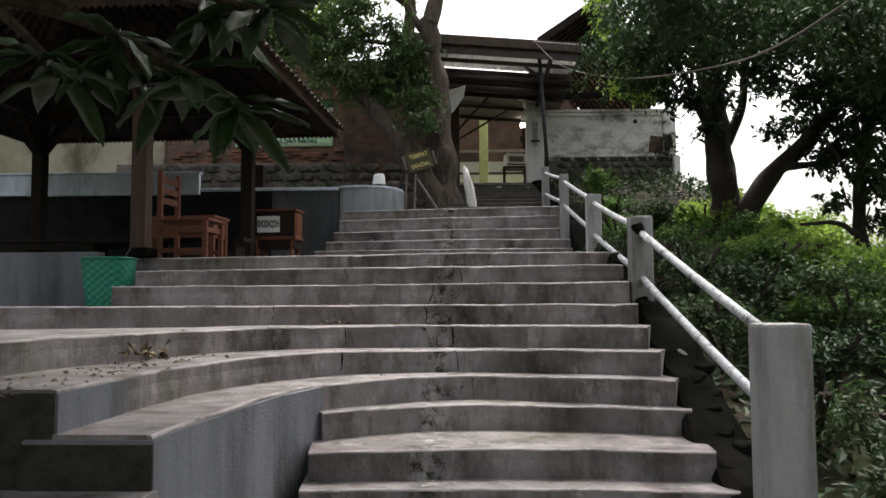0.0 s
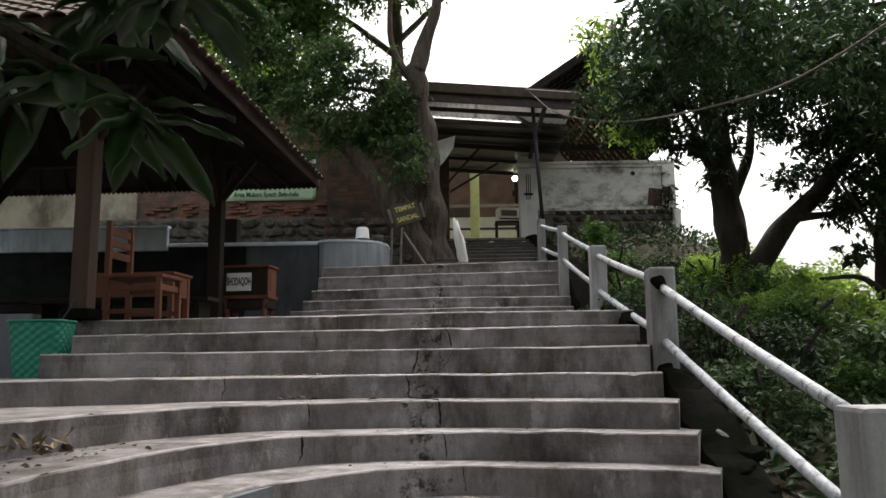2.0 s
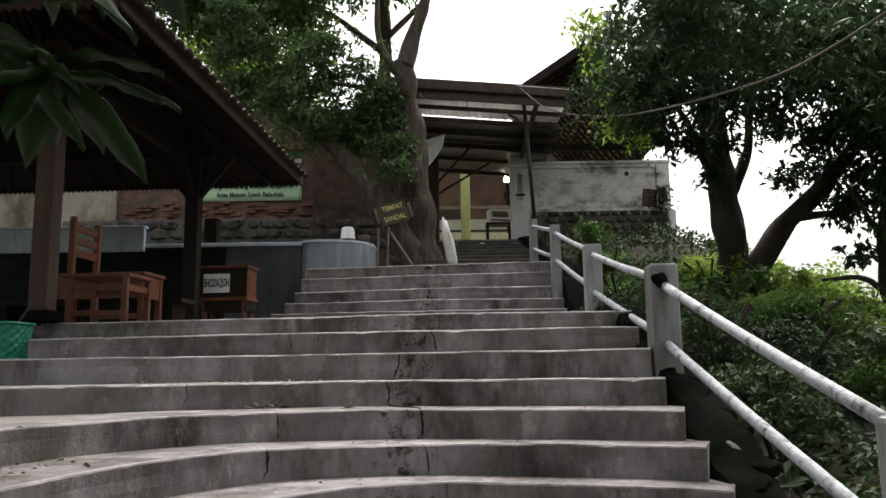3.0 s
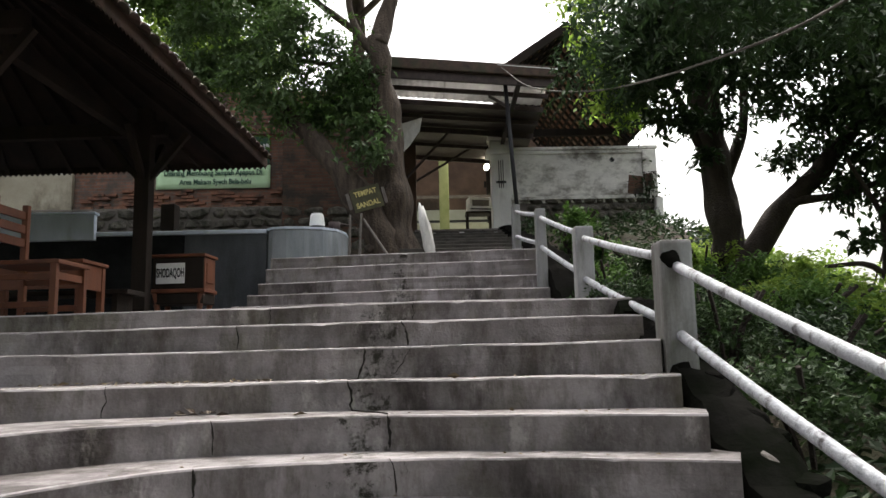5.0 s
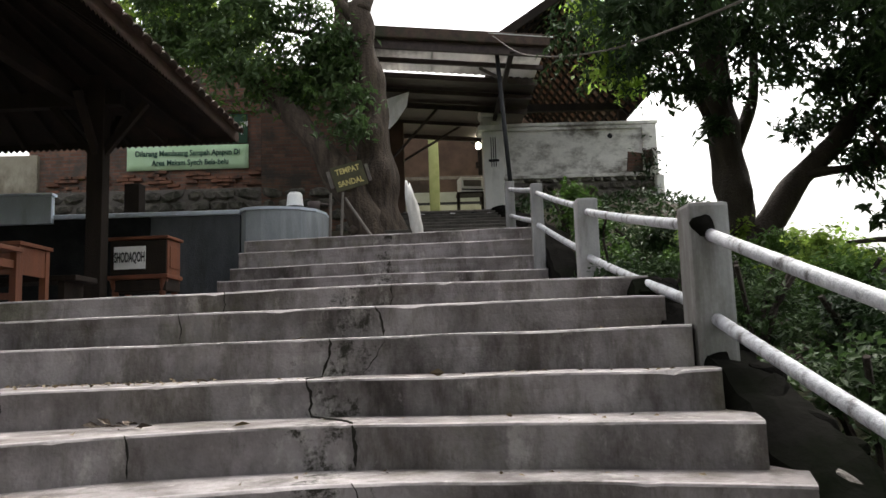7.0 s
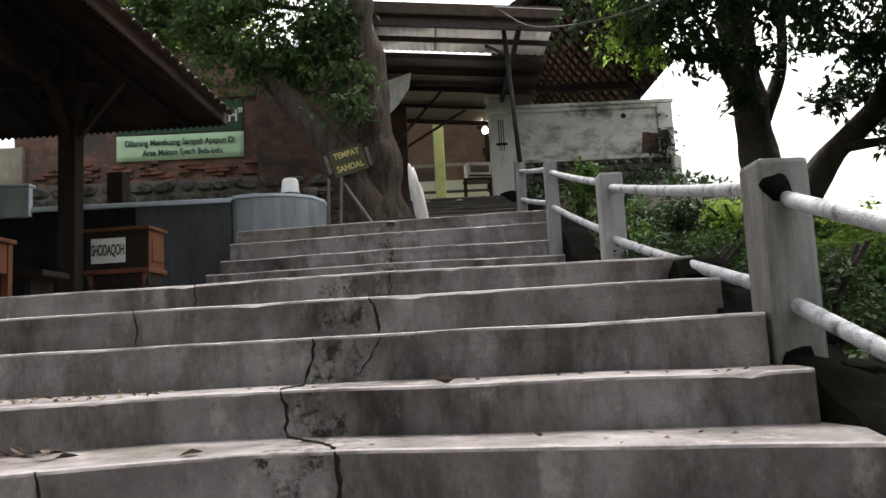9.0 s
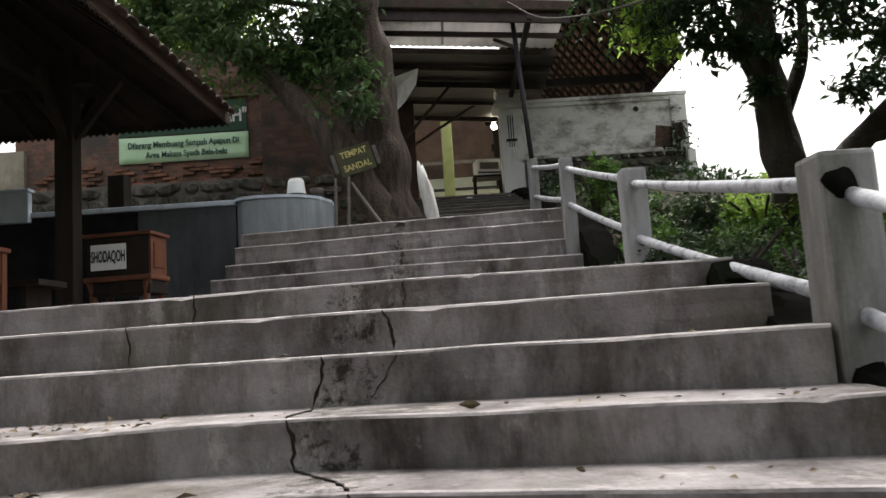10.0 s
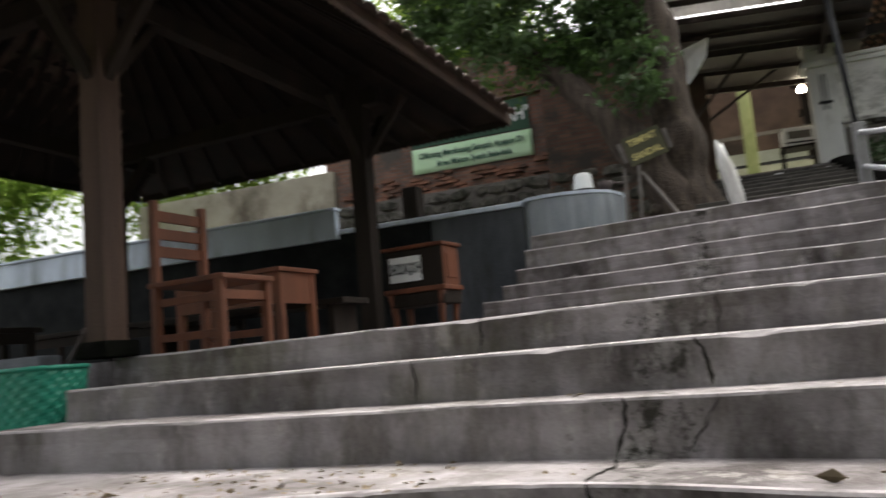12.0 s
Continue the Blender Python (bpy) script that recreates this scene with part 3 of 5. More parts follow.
for _ in range(160):
    y = rng.uniform(2.5, 5.2)
    pts.append((rng.uniform(-1.5, -1.08), y, 1.056))
for _ in range(120):
    pts.append((rng.uniform(-1.6, -0.2), rng.uniform(6.35, 6.9), 1.404))
tagged(leaf_cloud("leaf_litter", pts, 0.03, DRY, None, rng, 1.6, 0.0, 0.4), "scattered dry leaf crumbs and grit on the steps", "litter", kind="stuff")

pile = thing("leaf_pile", (-1.36, 4.5, 1.05), 0, "heap of dry brown husks against a step", "leaves")
for _ in range(18):
    leaf_cloud("husk", [(rng.normal(0, 0.05), rng.normal(0, 0.13), 0.01 + abs(rng.normal(0.0, 0.04)))], 0.14, DRY, pile, rng, 2.4, -0.3, 0.8)

heap = thing("leaf_heap", (-0.45, 6.13, 1.228), 0, "small heap of dark dry leaves on a step", "leaves")
for _ in range(9):
    leaf_cloud("dry_leaf", [(rng.normal(0, 0.11), rng.normal(0, 0.03), 0.008 + abs(rng.normal(0, 0.01)))], 0.08, BARK, heap, rng, 2.0, -0.1, 0.5)

# sloping curb beside the stairs, with loose stones in it
curb = thing("curb", (0, 0, 0), 0, "mossy sloping stone curb along the stairs, darkened with painted shade", "curb", kind="structure")
prof = [(3.5, 0.12), (4.2, 0.36), (5.2, 0.86), (6.3, 1.41), (6.9, 1.6), (7.6, 1.88), (9.4, 2.1), (11.0, 2.14), (12.4, 2.92), (14.0, 3.35), (16.5, 3.95), (18.5, 4.4)]
cv, cf = [], []
fine = []
for (y0, z0), (y1, z1) in zip(prof, prof[1:]):
    n = int((y1 - y0) / 0.08)
    fine += [(y0 + (y1 - y0) * i / n, z0 + (z1 - z0) * i / n) for i in range(n)]
for i, (y, z) in enumerate(fine):
    for k, (x, o) in enumerate(((2.07, -1.2), (2.07, -0.05), (2.1, 0.02), (2.2, 0.035), (2.36, 0.03), (2.42, -0.03), (2.44, -1.2))):
        w = noise.noise(Vector((x * 4, y * 4, z * 3))) * 0.05 - 0.03
        cv.append((x + w + 0.22 * smooth01((y - 7.5) / 2.5), y, z + o + w))
    if i:
        a, b = (i - 1) * 7, i * 7
        cf += [(a + k, a + (k + 1) % 7, b + (k + 1) % 7, b + k) for k in range(7)]
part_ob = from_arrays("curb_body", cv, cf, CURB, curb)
for y in np.arange(3.7, 10.6, 0.17):
    z = float(np.interp(y, [p[0] for p in prof], [p[1] for p in prof]))
    bm = bmesh.new()
    bmesh.ops.create_icosphere(bm, subdivisions=2, radius=0.5)
    k = rng.uniform(0, 40)
    for v in bm.verts:
        v.co *= 1 + 0.35 * noise.noise(v.co * 2.3 + Vector((k, 0, k)))
        v.co = Vector((v.co.x * 0.17, v.co.y * 0.2, max(-0.3, min(0.3, v.co.z)) * 0.16))
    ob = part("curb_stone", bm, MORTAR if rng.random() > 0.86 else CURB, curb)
    ob.matrix_basis = pose(2.25 + 0.2 * smooth01((y - 7.5) / 2.5) + rng.uniform(-0.11, 0.12), y, z - 0.035, rng.uniform(5, 30), rng.uniform(-12, 12), rng.uniform(-60, 60)) @ Matrix.Diagonal((rng.uniform(0.5, 1.2), rng.uniform(0.5, 1.3), rng.uniform(0.5, 1.1), 1))

# ---- railing ----
railing = thing("railing", (0, 0, 0), 0, "white painted pipe railing on grey concrete posts", "railing")
RP = [(2.23, 3.7, 0.1, 1.285, 0.24, 1.21, 0.81), (2.15, 6.47, 1.3, 2.15, 0.19, 2.03, 1.64), (2.26, 9.56, 1.95, 2.78, 0.18, 2.69, 2.29),
      (2.2, 11.95, 2.3, 3.44, 0.14, 3.35, 2.97), (2.13, 14.05, 2.95, 3.93, 0.13, 3.84, 3.45)]
for x, y, z0, z1, w, up_, low_ in RP:
    bm = box((x, y, (z0 + z1) / 2), (w, w, z1 - z0), 0.02)
    for v in bm.verts:
        v.co += Vector((1, 1, 0)) * 0.005 * noise.noise(v.co * 5)
    p = part("post", bm, POST, railing)
    if 5 < y < 7:
        part("broken_socket", tube([(x - 0.03, y - w / 2 - 0.004, up_), (x - 0.03, y - w / 2 + 0.01, up_)], [0.055, 0.055], 18, None, 0.7), CURB, p, "dark broken hollow round the pipe", True)
    if y > 5:
        part("socket", tube([(x + 0.01, y - w / 2 - 0.004, low_), (x + 0.01, y - w / 2 + 0.02, low_)], [0.04, 0.04], 12), POST, p)
for (x0, y0, _, _, w0, u0, l0), (x1, y1, _, _, w1, u1, l1) in zip(RP, RP[1:]):
    for z0, z1 in ((u0, u1), (l0, l1)):
        a, b = Vector((x0, y0 + w0 / 2 - 0.03, z0 + 0.03 * (y0 > 5))), Vector((x1, y1 - w1 / 2 + 0.03, z1 - 0.03))
        n = 6
        line = [a.lerp(b, i / n) + Vector((0, 0, -0.012 * math.sin(math.pi * i / n))) for i in range(n + 1)]
        part("rail", tube(line, [0.03] * (n + 1), 14), PIPE, railing, "flaking white paint on steel pipe", True)

# ---- pavilion ----
FLOOR = 1.927
pav = thing("pavilion", (-2.9, 8.05, FLOOR), -3.0, "dark open timber pavilion with a hipped clay-tile roof", "pavilion")
EX0, EX1, EY0, EY1, EZ = -4.2, 1.2, -1.3, 4.55, 2.31
RIDGE = EZ + 1.75
for px, py in ((0, 0), (0.2, 2.95), (-3.0, 2.95), (-3.0, 0.0)):
    # back posts take the near-black wood: interior shade put into their colour
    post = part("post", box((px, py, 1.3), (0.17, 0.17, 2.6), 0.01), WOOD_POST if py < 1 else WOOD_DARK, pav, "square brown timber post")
    part("footing", box((px, py, 0.05), (0.27, 0.27, 0.1), 0.015), CURB, post)
    for dx, dy in ((1, 0), (-1, 0), (0, 1), (0, -1)):
        a, b = Vector((px + dx * 0.05, py + dy * 0.05, 1.75)), Vector((px + dx * 0.5, py + dy * 0.5, 2.3))
        m = (b - a).to_track_quat("Z", "Y").to_matrix().to_4x4()
        part("brace", box((a + b) / 2, (0.07, 0.07, (b - a).length), 0.005, m), WOOD_DARK, post)
for py in (0.0, 2.95):
    part("beam", box((-1.5, py, 2.36), (3.9, 0.12, 0.16), 0.008), WOOD_DARK, pav)
for px in (0.0, -3.0):
    part("beam", box((px, 1.55, 2.36), (0.12, 4.0, 0.157), 0.008), WOOD_DARK, pav)
apex0, apex1 = Vector((-1.8, 1.5, RIDGE)), Vector((-1.2, 1.5, RIDGE))
cor = [Vector((EX0, EY0, EZ)), Vector((EX1, EY0, EZ)), Vector((EX1, EY1, EZ)), Vector((EX0, EY1, EZ))]
for i in range(4):
    a, b = cor[i], cor[(i + 1) % 4]
    n = 12
    p0, p1 = (apex0, apex1) if i == 0 else (apex1, apex1) if i == 1 else (apex1, apex0) if i == 2 else (apex0, apex0)
    for k in range(1, n):
        s, e = a.lerp(b, k / n), p0.lerp(p1, k / n)
        s = s + Vector((0, 0, 0.02))
        m = (e - s).to_track_quat("Z", "Y").to_matrix().to_4x4()
        part("rafter", box((s + e) / 2, (0.05, 0.07, (e - s).length), 0, m), WOOD_DARK, pav)
    bm = bmesh.new()
    up = Vector((0, 0, 0.05))
    lo = [bm.verts.new(v + up) for v in ((a, b, p1, p0) if i in (0, 2) else (a, b, p1))]
    hi = [bm.verts.new(v.co + Vector((0, 0, 0.03))) for v in lo]
    bm.faces.new(lo[::-1])
    bm.faces.new(hi)
    for k in range(len(lo)):
        bm.faces.new((lo[k], lo[(k + 1) % len(lo)], hi[(k + 1) % len(lo)], hi[k]))
    part("roof_deck", bm, WOOD_DARK, pav)
    # fascia with pointed teeth
    bm = bmesh.new()
    L = (b - a).length
    d = (b - a) / L
    out = d.cross(Vector((0, 0, 1)))
    nt = int(L / 0.075)
    for side in (0.0, 0.022):
        prev = None
        for k in range(nt * 2 + 1):
            q = a + d * (L * k / (nt * 2)) + out * (0.004 + side)
            t = bm.verts.new(q + Vector((0, 0, 0.09)))
            l = bm.verts.new(q + Vector((0, 0, -0.05 if k % 2 == 0 else -0.012)))
            if prev:
                bm.faces.new((prev[0], t, l, prev[1]))
            prev = (t, l)
    # far and left boards darker, the roof's shade painted in
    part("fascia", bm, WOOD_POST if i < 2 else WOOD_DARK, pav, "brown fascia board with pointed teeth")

# clay tiles, laid in rows up each slope
tile_v, tile_f = [], []
for k in range(7):
    a = math.pi * k / 6
    for y in (0, 1):
        tile_v.append((0.1 * math.cos(a), y * 0.27, 0.045 * math.sin(a) + 0.02 * (1 - y)))
for k in range(6):
    tile_f.append((k * 2, k * 2 + 2, k * 2 + 3, k * 2 + 1))
nv = len(tile_v)
tile_v += [(x, y, z - 0.014) for x, y, z in tile_v]
tile_f += [tuple(nv + i for i in f[::-1]) for f in tile_f]
tile_f += [(k * 2 + 2, k * 2, nv + k * 2, nv + k * 2 + 2) for k in range(6)]
tile_me = bpy.data.meshes.new("tile")
tile_me.from_pydata(tile_v, [], tile_f)
tile_me.materials.append(TILE)
rest_v, rest_f = [], []
for i in range(4):
    a, b = cor[i], cor[(i + 1) % 4]
    L = (b - a).length
    d = (b - a) / L
    mid = (a + b) / 2
    top = (apex0 + apex1) / 2
    inward = Vector((0, 0, 1)).cross(d)
    run = (top - mid).dot(inward)
    slope = math.atan2(top.z - mid.z, run)
    upv = inward * math.cos(slope) + Vector((0, 0, math.sin(slope)))
    nrm = d.cross(upv)
    rot = Matrix((d, upv, nrm)).transposed().to_4x4()
    rows = int(run / math.cos(slope) / 0.22)
    for r in range(rows):
        s0 = r * 0.22 - 0.07
        lo, hi = run * (r * 0.22 / (run / math.cos(slope))), 0
        t0 = lo + 0.02
        for k in range(int(L / 0.205)):
            u = 0.1 + k * 0.205
            if u < t0 * (1 if i % 2 else 0.92) or u > L - t0 * (1 if i % 2 else 0.92):
                continue
            p = a + d * u + upv * s0 + nrm * 0.085
            m = Matrix.Translation(p) @ rot @ pose(0, 0, 0, random.uniform(-1.5, 1.5), random.uniform(-2, 2), random.uniform(-2, 2))
            if i == 1 and r < 6:
                ob = new("tile", tile_me)
                ob.parent = pav
                ob.matrix_basis = m
            else:
                o = len(rest_v)
                rest_v += [(m @ Vector(v))[:] for v in tile_v]
                rest_f += [tuple(o + q for q in f) for f in tile_f]
tagged(from_arrays("roof_tiles", rest_v, rest_f, TILE, pav), kind="stuff")
part("ceiling_lamp", tube([(-0.9, 1.2, 2.75), (-0.9, 1.2, 2.62), (-0.9, 1.2, 2.56)], [0.03, 0.045, 0.03], 12), WHITE, pav, "unlit white bulb under the roof", True)

# low benches inside
for n_, at_, rz_, ln in (("bench", (-5.25, 10.95, FLOOR), -5, 3.2), ("bench", (-5.95, 8.95, FLOOR), 85, 2.2)):
    be = thing(n_, at_, rz_, "low dark wooden bench in the pavilion", "bench", "benches in the pavilion")
    part("seat", box((0, 0, 0.42), (ln, 0.5, 0.05), 0.008), WOOD_DARK, be)
    part("apron", box((0, -0.2, 0.34), (ln - 0.1, 0.03, 0.1), 0.004), WOOD_DARK, be)
    for sx in (-1, 1):
        for sy in (-1, 1):
            part("leg", box((sx * (ln / 2 - 0.1), sy * 0.19, 0.2), (0.07, 0.06, 0.4), 0.004), WOOD_DARK, be)

# wooden armchair-like chair beside the post
chair = thing("wooden_chair", (-2.58, 8.62, FLOOR), -5, "reddish brown wooden chair with slatted back", "chair")
for sx, sy, h in ((-0.24, -0.22, 1.02), (-0.24, 0.22, 1.02), (0.3, -0.22, 0.47), (0.3, 0.22, 0.47)):
    part("leg", box((sx, sy, h / 2), (0.055, 0.05, h), 0.005), WOOD_RED, chair)
part("seat", box((0.03, 0, 0.45), (0.64, 0.5, 0.035), 0.008), WOOD_RED, chair)
for z in (0.68, 0.8, 0.92):
    part("back_slat", box((-0.24, 0, z), (0.025, 0.4, 0.075), 0.005), WOOD_RED, chair)
for sy in (-0.22, 0.22):
    part("stretcher", box((0.03, sy, 0.1), (0.5, 0.025, 0.05), 0.004), WOOD_RED, chair)
    part("side_rail", box((0.03, sy, 0.33), (0.5, 0.022, 0.05), 0.004), WOOD_RED, chair)
part("front_rail", box((0.3, 0, 0.34), (0.022, 0.4, 0.06), 0.004), WOOD_RED, chair)

# low table and long low bench further inside
low = thing("low_table", (-3.05, 9.7, FLOOR), -5, "reddish brown low wooden table in the pavilion", "table")
part("tabletop", box((0, 0, 0.6), (1.1, 0.5, 0.035), 0.006), WOOD_RED, low)
part("apron", box((0, -0.22, 0.46), (1.04, 0.025, 0.24), 0.004), WOOD_RED, low)
part("end_apron", box((0.51, 0, 0.46), (0.022, 0.36, 0.24), 0.004), WOOD_RED, low)
for sx in (-1, 1):
    for sy in (-1, 1):
        part("leg", box((sx * 0.5, sy * 0.2, 0.29), (0.06, 0.06, 0.58), 0.004), WOOD_RED, low)
lb = thing("bench", (-3.45, 10.3, FLOOR), -5, "long low dark wooden bench in the pavilion", "bench", "benches in the pavilion")
part("seat", box((0, 0, 0.36), (2.3, 0.4, 0.05), 0.006), WOOD_DARK, lb)
for sx in (-1, 1):
    part("leg", box((sx * 1.0, 0, 0.17), (0.06, 0.34, 0.34), 0.004), WOOD_DARK, lb)

# alms box
alms = thing("alms_box", (-2.2, 11.45, FLOOR), -6, "reddish wooden alms box on legs with a white sign", "box")
# shadowed front and apron: near-black wood carries the shade, side stays red
part("body", box((0, 0, 0.68), (0.62, 0.36, 0.4), 0.01), WOOD_DARK, alms, "front in near-black wood, its shade painted in")
part("lid", box((0, 0, 0.9), (0.68, 0.42, 0.035), 0.01), WOOD_RED, alms)
part("apron", box((0, 0, 0.39), (0.63, 0.37, 0.13), 0.012), WOOD_DARK, alms)
part("base_moulding", box((0, 0, 0.48), (0.67, 0.41, 0.05), 0.012), WOOD_RED, alms)
part("side_panel", box((0.313, 0, 0.69), (0.012, 0.33, 0.37), 0.004), WOOD_RED, alms, "reddish side panel")
part("raised_panel", box((0.322, 0, 0.69), (0.012, 0.22, 0.24), 0.006), WOOD_RED, alms)
for sx in (-1, 1):
    for sy in (-1, 1):
        part("leg", tube([(sx * 0.27, sy * 0.15, 0), (sx * 0.25, sy * 0.14, 0.2), (sx * 0.28, sy * 0.16, 0.47)], [0.025, 0.03, 0.045], 8), WOOD_RED, alms, "", True)
plate = part("sign", box((-0.09, -0.186, 0.69), (0.35, 0.008, 0.245), 0.001), WHITE, alms, "white sign with black capitals")
words("lettering", "SHODAQOH", 0.15, BLACK, plate, (-0.09, -0.1925, 0.69), (90, 0, 0), 0.001, 0.39)

# green woven basket left of the steps
basket = thing("plastic_basket", (-3.08, 7.7, 1.389), 0, "green woven plastic basket with a wire handle", "basket")
bv, bf = [], []
NB, RB = 64, 28
for r in range(RB):
    h = r / (RB - 1)
    for k in range(NB):
        a = 2 * math.pi * k / NB
        se = 1 / max(abs(math.cos(a)) ** 4 + abs(math.sin(a)) ** 4, 1e-6) ** 0.25
        w = (0.2 + 0.05 * h) * se + 0.0035 * (1 if (k // 2 + r // 2) % 2 else -1)
        bv.append((w * math.cos(a), 0.8 * w * math.sin(a), 0.5 * h))
for r in range(RB - 1):
    for k in range(NB):
        bf.append((r * NB + k, r * NB + (k + 1) % NB, (r + 1) * NB + (k + 1) % NB, (r + 1) * NB + k))
bf.append(tuple(range(NB))[::-1])
weave = from_arrays("weave", bv, bf, PLASTIC_GREEN, basket)
sol = weave.modifiers.new("thick", "SOLIDIFY")
sol.thickness = 0.008
part("rim", tube([(0.25 / max(abs(math.cos(a)) ** 4 + abs(math.sin(a)) ** 4, 1e-6) ** 0.25 * math.cos(a), 0.2 / max(abs(math.cos(a)) ** 4 + abs(math.sin(a)) ** 4, 1e-6) ** 0.25 * math.sin(a), 0.5) for a in np.linspace(0, 2 * math.pi, 41)], [0.014] * 41, 8), PLASTIC_GREEN, basket, "", True)
part("handle", tube(curved([(0.1, 0.1, 0.5), (0.16, 0.14, 0.62), (0.2, 0.16, 0.72)], 5), [0.008] * 11, 6), STEEL, basket)

# retaining wall left of the basket
tagged(mesh_ob("wall_retaining", box((-5.45, 8.0, 1.62), (4.3, 0.16, 0.72), 0.012), CONCRETE_BLUE), "low bluish grey cement retaining wall", "wall", kind="structure")

# ---- basin walls behind the pavilion ----
bas = thing("basin_wall", (-0.54, 0.4, 0.05), 0, "dark cement water basin wall with pale coping", "wall", kind="structure")
part("front_face", box((-1.58, 12.75, 2.53), (1.16, 0.22, 1.6), 0.012), BASIN_DARK, bas)
# left length of the wall in black, the right end stays grey
part("front_face", box((-7.17, 12.752, 2.53), (10.0, 0.22, 1.6), 0.012), BASIN_BLACK, bas, "black cement face")
part("coping", box((-4.15, 12.75, 3.36), (6.3, 0.28, 0.06), 0.012), BASIN, bas)
part("upper_panel", box((-6.35, 12.6, 3.45), (5.9, 0.1, 0.36), 0.012), BASIN, bas, "pale blue painted panel")
part("panel_cap", box((-6.35, 12.6, 3.65), (5.94, 0.16, 0.035), 0.008), BASIN, bas)
stub = thing("stub_post", (-2.95, 13.16, 3.44), -5, "short dark timber post on the basin wall", "post")
part("shaft", box((0, 0, 0.2), (0.2, 0.2, 0.4), 0.01), WOOD_DARK, stub)
arc = [(-0.99, 12.66), (-0.9, 12.55), (-0.7, 12.5), (-0.45, 12.53), (-0.2, 12.62), (-0.02, 12.8), (0.08, 13.1), (0.08, 13.6), (-0.99, 13.6)]
part("round_tank", prism(arc, 2.2, 3.36), TANK, bas, "blue-grey rounded cement tank")
part("tank_rim", prism([(x * 1.01 - 0.005, y - 0.02) for x, y in arc], 3.365, 3.4), BASIN, bas)
pail = thing("plastic_pail", (-0.87, 13.35, 3.45), 0, "white plastic pail lying on the tank rim", "pail")
part("body", tube([(0, 0, 0), (0, 0, 0.05), (0, 0, 0.22), (0, 0, 0.24)], [0.12, 0.118, 0.1, 0.095], 20), WHITE, pail, "", True)
part("base_ring", tube([(0, 0, 0.24), (0, 0, 0.26)], [0.085, 0.08], 20), WHITE, pail, "", True)
part("band", tube([(0, 0, 0.035), (0, 0, 0.07)], [0.1205, 0.1185], 20), BLACK, pail, "dark band", True)
dip = thing("water_dipper", (-0.62, 13.38, 3.45), 20, "grey plastic water dipper on the tank rim", "dipper")
part("bowl", tube([(0, 0, 0), (0, 0, 0.13)], [0.075, 0.09], 16), STEEL, dip, "", True)
part("handle", tube([(0.08, 0, 0.11), (0.26, 0, 0.1)], [0.016, 0.014], 8), STEEL, dip)

# ---- brick building ----
brick_wall = tagged(mesh_ob("wall_brick", box((-3.48, 17.35, 5.0), (5.8, 0.24, 4.0), 0.01), BRICK), "old reddish brick wall with broken plaster", "wall", kind="structure")
bm = box((0, 0, 0), (0.215, 0.1, 0.052), 0.006)
brick_me = bpy.data.meshes.new("brick")
bm.to_mesh(brick_me)
bm.free()
brick_me.materials.append(mat("bare_brick", (0.16, 0.07, 0.045), (0.3, 0.15, 0.1), 5, 0.9, 0.3, dark=(0.05, 0.04, 0.035), per=0.3))
rng_b = random.Random(40)
for row in range(8):
    for k in range(20):
        if rng_b.random() < 0.3 + 0.05 * row:
            continue
        ob = new("brick", brick_me)
        ob.parent = brick_wall
        ob.matrix_basis = pose(-5.9 + 0.23 * k + 0.115 * (row % 2) + rng_b.uniform(-0.01, 0.01), 17.215 - rng_b.uniform(0.0, 0.035), 4.52 + 0.065 * row, 0, rng_b.uniform(-1.5, 1.5), rng_b.uniform(-3, 3))
tagged(mesh_ob("wall_brown", box((-0.9, 17.05, 4.9), (2.3, 0.2, 3.6), 0.01), BRICK_DARK), "dark brown stained brick wall", "wall", kind="structure")
tagged(mesh_ob("wall_plaster", box((-8.48, 17.25, 4.35), (4.6, 0.24, 2.0), 0.015), BEIGE), "beige plastered wall beyond the basin", "wall", kind="structure")
vents = thing("brick_vent", (-2.88, 17.2, 6.22), 0, "row of brick vent openings in the wall", "vent")
for k in range(12):
    for r in range(2):
        part("vent_brick", box((k * 0.13 - 0.7, 0, r * 0.16), (0.06, 0.05, 0.12), 0.004), BRICK, vents)
part("vent_ledge", box((0, -0.01, -0.1), (1.7, 0.08, 0.05), 0.005), BRICK, vents)
rub = thing("rubble_wall", (-0.4, 0.35, -0.05), 0, "low mossy rubble stone wall under the bricks", "wall", kind="structure")
part("core", box((-3.3, 16.75, 3.9), (7.0, 0.25, 1.5), 0.02), MORTAR, rub)


